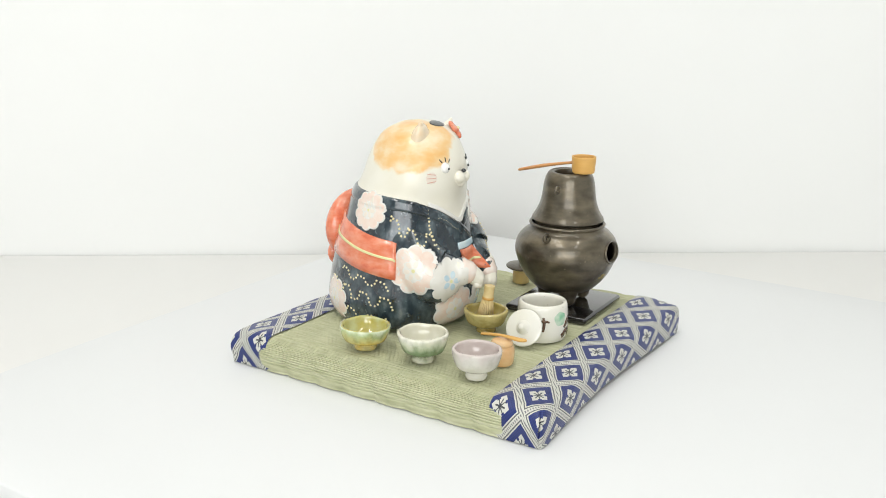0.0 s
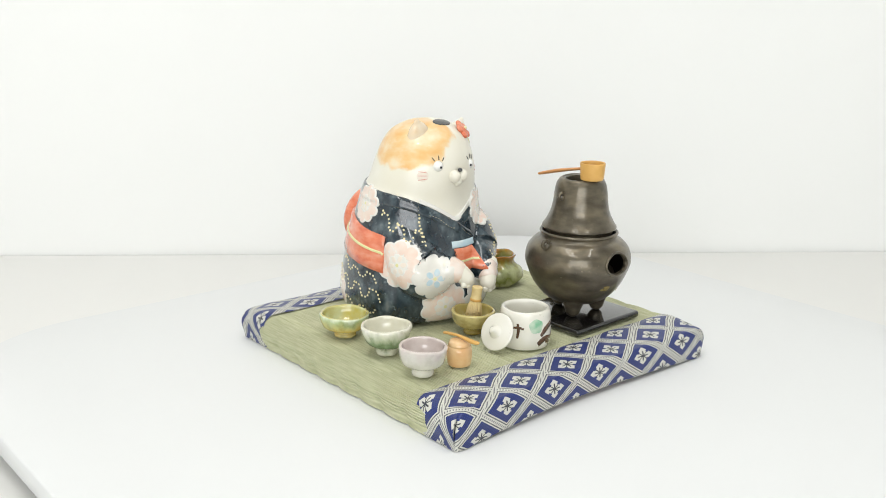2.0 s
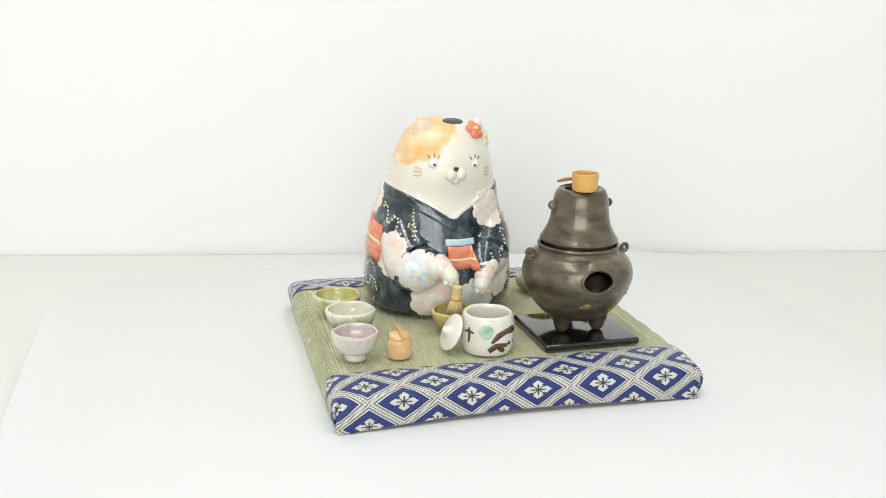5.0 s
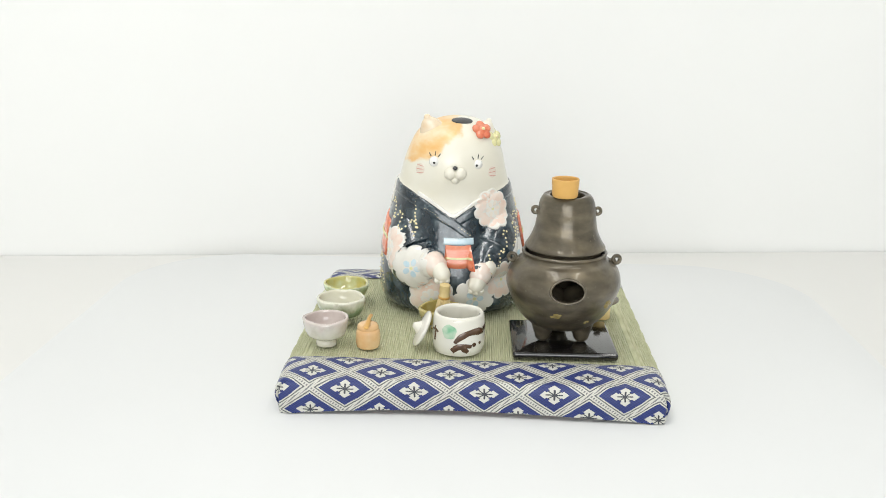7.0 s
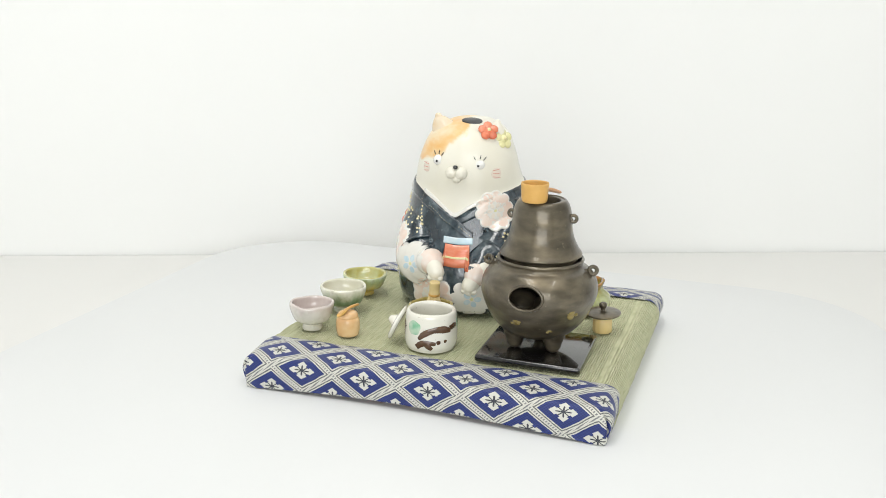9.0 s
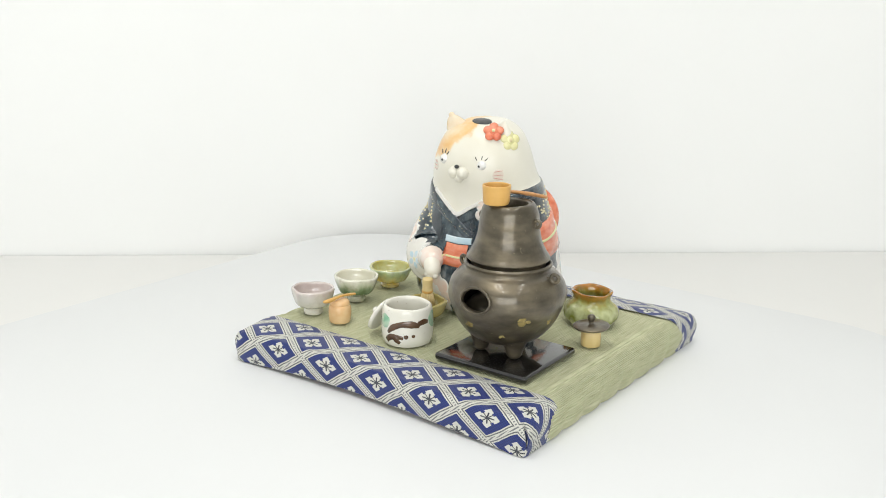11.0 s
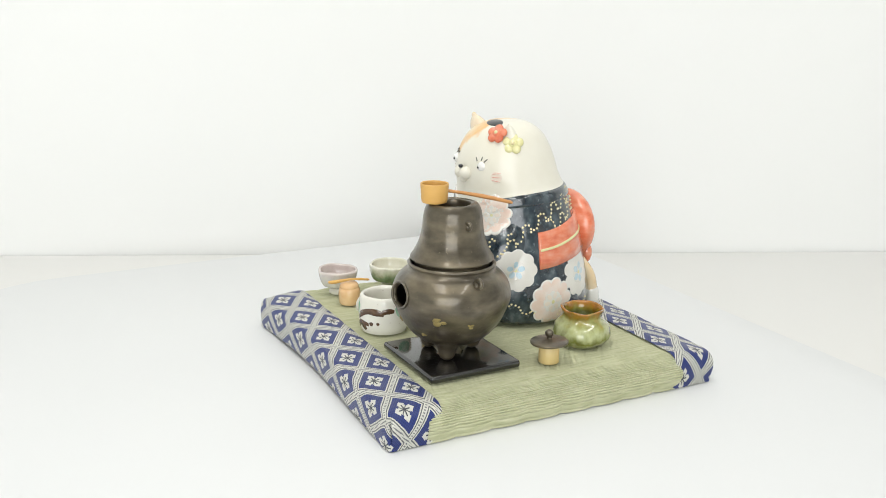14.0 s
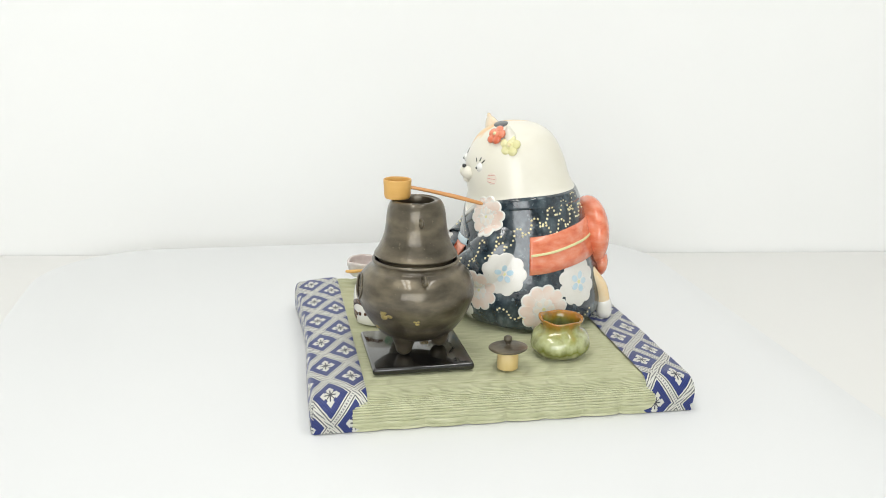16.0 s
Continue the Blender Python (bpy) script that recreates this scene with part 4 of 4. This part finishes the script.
# sash with its gold cord, sash front, pale blue sash scarf
band([(-68, 0.0622), (-95, 0.0655), (-130, 0.0695), (-180, 0.0715), (-230, 0.0695), (-258, 0.0665), (-276, 0.0652)], 0.0108, RED_, 0.0011)
band([(-68, 0.0630), (-95, 0.0663), (-130, 0.0703), (-180, 0.0723), (-230, 0.0703), (-258, 0.0671), (-275, 0.0656)], 0.0007, YELLOW_, 0.0016)
band([(-6, 0.0580), (6, 0.0575), (17, 0.0580)], 0.0068, RED_, 0.0005, 40)
band([(-6, 0.0570), (6, 0.0565), (17, 0.0570)], 0.0006, YELLOW_, 0.0009, 40)
band([(-8, 0.0670), (6, 0.0666), (20, 0.0670)], 0.0020, BLUE_, 0.0006, 40)


# collar: white under-collar, crossed dark lapels
def collar_z(phi):
    return float(np.interp(abs(phi), *zip(*COLLAR)))


band([(p_, collar_z(p_) + 0.0011) for p_ in (-40, -28, -14, 0, 14, 28, 40)], 0.0013, WHITE_, 0.0009, 40)
band([(p_, collar_z(p_) - 0.0034) for p_ in (-150, -110, -80, -55, -35, -15)] + [(0, 0.0772), (12, 0.0722), (20, 0.0690)], 0.0033, KIM_, 0.00055, 60)
band([(p_, collar_z(p_) - 0.0034) for p_ in (150, 110, 80, 55, 35, 15)] + [(3, 0.0780)], 0.0033, KIM_, 0.0003, 60)
# blossoms that overlap the collar
cat_bm.normal_update()
over_cast = caster(BVHTree.FromBMesh(cat_bm))
flower(-97, 0.0890, 0.0108, PINK_, WHITE_, 10, 0.0, None, over_cast, 0.0006)
flower(42, 0.0850, 0.0112, PINK_, WHITE_, 10, 0.1, None, over_cast, 0.0006)


def dots(path, swing=0.0030, wave=0.012, step=0.0022, size=0.00078):
    """Gold dots along a path of (phi, z), in square-shouldered waves."""
    s = smooth_line(path, 400)
    run, last = 0.0, None
    trail = []
    for phi, z in s:
        r = 0.040
        if last is not None:
            run += math.hypot((phi - last[0]) * math.pi / 180 * r, z - last[1])
        last = (phi, z)
        w = max(-1, min(1, 1.8 * math.sin(2 * math.pi * run / wave)))
        trail.append((phi + 0.35 * math.degrees(swing / r) * math.cos(4 * math.pi * run / wave), z + swing * w))
    gone, prev = step, None
    for phi, z in trail:
        if prev is not None:
            gone += math.hypot((phi - prev[0]) * math.pi / 180 * 0.040, z - prev[1])
        prev = (phi, z)
        if gone >= step:
            gone = 0.0
            p, m = round_axis(cat_cast, AX, AY, phi, z)
            if p:
                blob(cat_bm, cat_cast, p, m, lambda a: size, GOLD_, 0.0008, 8, 1)


dots([(-41, 0.0905), (-40, 0.083), (-38, 0.076), (-37, 0.070)], 0.0008, 0.012)
dots([(-76, 0.0850), (-64, 0.0800), (-54, 0.0760), (-44, 0.0745), (-32, 0.0720)])
dots([(-132, 0.0440), (-118, 0.0420), (-100, 0.0400), (-84, 0.0385), (-68, 0.0370)])
dots([(-110, 0.0300), (-92, 0.0270), (-74, 0.0280)], 0.002)
dots([(-30, 0.0850), (-16, 0.0810), (-4, 0.0765)], 0.0006, 0.02)
dots([(28, 0.0600), (30, 0.0540), (26, 0.0490)], 0.0012)
dots([(6, 0.0750), (12, 0.0720), (19, 0.0690)], 0.0005, 0.02)
dots([(47, 0.0720), (43, 0.0650), (40, 0.0590), (34, 0.0540)], 0.0022)
dots([(60, 0.0760), (56, 0.0680), (52, 0.0620)], 0.0015)
dots([(140, 0.0955), (124, 0.0925), (108, 0.0900), (94, 0.0850), (80, 0.0800), (66, 0.0730), (58, 0.0670)])
dots([(150, 0.0880), (130, 0.0865), (112, 0.0810), (96, 0.0790)])
dots([(60, 0.0330), (74, 0.0300), (82, 0.0260)], 0.0018)
dots([(100, 0.0255), (118, 0.0265), (136, 0.0290)], 0.0018)
dots([(-118, 0.0530), (-100, 0.0500), (-84, 0.0490), (-72, 0.0470)], 0.0018)

# black spot on the crown
q, m = cat_cast((-0.0050, 0.0195, 0.20), (0, 0, -1))
blob(cat_bm, cat_cast, q, Vector((0.02, -0.35, 0.94)).normalized(), lambda a: 0.0064 / math.sqrt(math.cos(a) ** 2 + 2.6 * math.sin(a) ** 2), INK_, 0.0004, 30, 3)


# hair flowers
def hair_flower(p, n, r, mi, mid, petals=5):
    n = Vector(n).normalized()
    u = Vector((0, 0, 1)).cross(n).normalized()
    v = n.cross(u)
    rot = Matrix((u, v, n)).transposed().to_4x4()
    for k in range(petals):
        a = 2 * math.pi * k / petals + 0.3
        ball(cat_bm, Vector(p) + (u * math.cos(a) + v * math.sin(a)) * r * 0.58, r * 0.46, mi, 14, (1, 1, 0.55), rot)
    ball(cat_bm, Vector(p) + n * r * 0.12, r * 0.42, mi, 12, (1, 1, 0.5), rot)
    ball(cat_bm, Vector(p) + n * r * 0.30, r * 0.18, mid, 10)


hair_flower((0.0070, 0.0142, 0.1314), (0.38, -0.62, 0.55), 0.0061, RED_, YELLOW_)
hair_flower((0.0145, 0.0205, 0.1262), (0.72, -0.52, 0.35), 0.0062, YELLOW_, GOLD_)

# cheeks: blush and whisker strokes
for phi, zz, s in ((-37, 0.1085, 1), (44, 0.1070, -1)):
    p, n = round_axis(cat_cast, AX, AY, phi, zz)
    blob(cat_bm, cat_cast, p, n, uneven(0.0034, 0.1, phi), BLUSH_, 0.00006, 24, 3)
    for k in (-1, 0, 1):
        line = [(phi - s * (t - 0.5) * 9, zz + k * 0.0018 * (1 + 0.4 * t)) for t in (0.0, 0.5, 1.0)]
        pl = along(cat_cast, AX, AY, line, 6)
        brush(cat_bm, pl, [0.00012, 0.00018, 0.0002, 0.0002, 0.00018, 0.00012], ROSE_, 0.0003)


def lash(x0, z0, x1, z1):
    pl = []
    for t in (0, 0.33, 0.66, 1):
        p, n = cat_cast((x0 + (x1 - x0) * t, -0.1, z0 + (z1 - z0) * t), (0, 1, 0))
        pl.append((p, n))
    brush(cat_bm, pl, [0.00026, 0.00026, 0.00022, 0.00012], INK_, 0.0004)


for ex, ez in ((-0.0205, 0.1137), (0.0046, 0.1122)):
    for a in (-32, 6, 36):
        sa, ca = math.sin(radians(a)), math.cos(radians(a))
        lash(ex + 0.0038 * sa, ez + 0.0036 * ca, ex + 0.0061 * sa, ez + 0.0060 * ca)

# bow behind, tail tip
ball(cat_bm, (-0.0085, 0.0785, 0.0685), 0.0205, RED_, 28, (1.24, 0.50, 1.08))
ball(cat_bm, (-0.0085, 0.0825, 0.0520), 0.0155, RED_, 22, (1.3, 0.42, 0.75))
ball(cat_bm, (-0.0060, 0.0835, 0.0710), 0.0075, YELLOW_, 14, (0.9, 0.75, 0.6))
limb([(0.014, 0.073, 0.050, 0.0034), (0.0145, 0.0800, 0.0400, 0.0038), (0.0145, 0.0825, 0.0300, 0.0040)], 14, 10, cat_bm, ORANGE_)
limb([(0.0145, 0.0828, 0.0290, 0.0046), (0.0145, 0.0832, 0.0236, 0.0048)], 16, 8, cat_bm, WHITE_)
# pink sleeve lining at the wrists
limb([(-0.0200, -0.0085, 0.0545, 0.0080), (-0.0186, -0.0104, 0.0540, 0.0072)], 20, 6, cat_bm, PINK_)
limb([(0.0088, -0.0074, 0.0496, 0.0074), (0.0082, -0.0092, 0.0482, 0.0066)], 20, 6, cat_bm, PINK_)
# toes
for tx, ty, tz in ((-0.0142, -0.0172, 0.0462), (0.0060, -0.0140, 0.0392)):
    for k in (-1, 0, 1):
        ball(cat_bm, (tx + k * 0.0028, ty + abs(k) * 0.0006, tz + abs(k) * 0.0006), 0.0021, CREAM_, 12)
# paws
limb([(-0.0230, -0.0080, 0.0560, 0.0058), (-0.0180, -0.0120, 0.0545, 0.0052), (-0.0142, -0.0152, 0.0500, 0.0050)], 18, 12, cat_bm, CREAM_)
limb([(0.0120, -0.0060, 0.0520, 0.0058), (0.0085, -0.0100, 0.0480, 0.0052), (0.0060, -0.0122, 0.0430, 0.0050)], 18, 12, cat_bm, CREAM_)
# muzzle, nose, eyes
ball(cat_bm, (-0.0108, 0.0006, 0.1072), 0.0039, CREAM_, 18)
ball(cat_bm, (-0.0052, 0.0008, 0.1072), 0.0039, CREAM_, 18)
ball(cat_bm, (-0.0080, 0.0012, 0.1040), 0.0030, CREAM_, 14)
ball(cat_bm, (-0.0081, -0.0012, 0.1110), 0.0014, INK_, 14, (1.1, 1, 0.85))
for ex, ey, ez in ((-0.0205, 0.0052, 0.1137), (0.0046, 0.0074, 0.1122)):
    ball(cat_bm, (ex, ey - 0.0008, ez), 0.0033, EYE_, 18)
    ball(cat_bm, (ex - 0.0001, ey - 0.0038, ez - 0.0003), 0.0008, INK_, 10)
# ears
limb([(-0.0212, 0.0205, 0.1275, 0.0092), (-0.0235, 0.0190, 0.1320, 0.0072), (-0.0250, 0.0178, 0.1358, 0.0046), (-0.0257, 0.0173, 0.1378, 0.0022)], 22, 16, cat_bm, PALE_, flat=0.62, up=(0, 1, 0))
limb([(0.0080, 0.0225, 0.1265, 0.0080), (0.0094, 0.0214, 0.1312, 0.0060), (0.0105, 0.0204, 0.1346, 0.0034), (0.0109, 0.0201, 0.1360, 0.0018)], 20, 14, cat_bm, CREAM_, flat=0.62, up=(0, 1, 0))
cat = part("cat_figurine", cat_bm, CAT_MATS)
tagged(cat, "glazed ceramic seated cat figurine in a dark flowered kimono", "figurine")
turning.append((cat, Matrix()))

# brushwork on the water jar
STROKE = surface("brown_brush_glaze", [(0.3, (0.07, 0.035, 0.018)), (0.7, (0.12, 0.065, 0.035))], 150, 0.22, coat=0.5, bump=0.0)
SPLASH = surface("green_splash_glaze", [(0.35, (0.20, 0.47, 0.28)), (0.66, (0.60, 0.68, 0.55))], 130, 0.16, coat=0.5, bump=0.0)
jb = bmesh.new()
jb.from_mesh(jar_body.data)
jar_cast = caster(BVHTree.FromBMesh(jb))
jb.free()


def stroke(name, pts, widths, n=22):
    bm = bmesh.new()
    pl = along(jar_cast, 0, 0, pts, n)
    w = np.interp(np.linspace(0, 1, len(pl)), np.linspace(0, 1, len(widths)), widths)
    brush(bm, pl, w * 1.3, 0, 0.00012)
    part(name, bm, STROKE, jar_body, "dark brown brushed stroke")


stroke("brush_stroke", [(-8, 0.0085), (5, 0.0118), (25, 0.0140), (48, 0.0142), (66, 0.0130)], [0.0008, 0.0016, 0.0014, 0.0019, 0.0010])
stroke("brush_stroke", [(-14, 0.0036), (0, 0.0062), (15, 0.0066), (30, 0.0062)], [0.0013, 0.0016, 0.0012, 0.0009])
stroke("brush_stroke", [(8, 0.0064), (14, 0.0046), (22, 0.0030)], [0.0014, 0.0014, 0.0009])
stroke("brush_stroke", [(62, 0.0144), (78, 0.0150), (90, 0.0146)], [0.0012, 0.0015, 0.0009])
stroke("brush_stroke", [(-62, 0.0160), (-60, 0.0120), (-62, 0.0075)], [0.0006, 0.0008, 0.0006])
stroke("brush_stroke", [(-74, 0.0132), (-60, 0.0138), (-48, 0.0132)], [0.0005, 0.0007, 0.0005])
for phi, z, r in ((36, 0.0070, 0.0013), (52, 0.0074, 0.0010)):
    bm = bmesh.new()
    p, n = round_axis(jar_cast, 0, 0, phi, z)
    blob(bm, jar_cast, p, n, uneven(r, 0.2, phi), 0, 0.00012, 20, 2)
    part("brush_dot", bm, STROKE, jar_body, "dark brown brushed dot")
for phi, z, r in ((-20, 0.0145, 0.0042), (112, 0.0150, 0.0048)):
    bm = bmesh.new()
    p, n = round_axis(jar_cast, 0, 0, phi, z)
    blob(bm, jar_cast, p, n, uneven(r, 0.15, phi), 0, 0.00006, 36, 3)
    part("green_splash", bm, SPLASH, jar_body, "soft green glaze splash")


# ---- what turns ----
def motions():
    for ob, base in turning:
        walk(ob, [(k * 0.5, spin(k * 0.5) @ base) for k in range(33)])


motions()
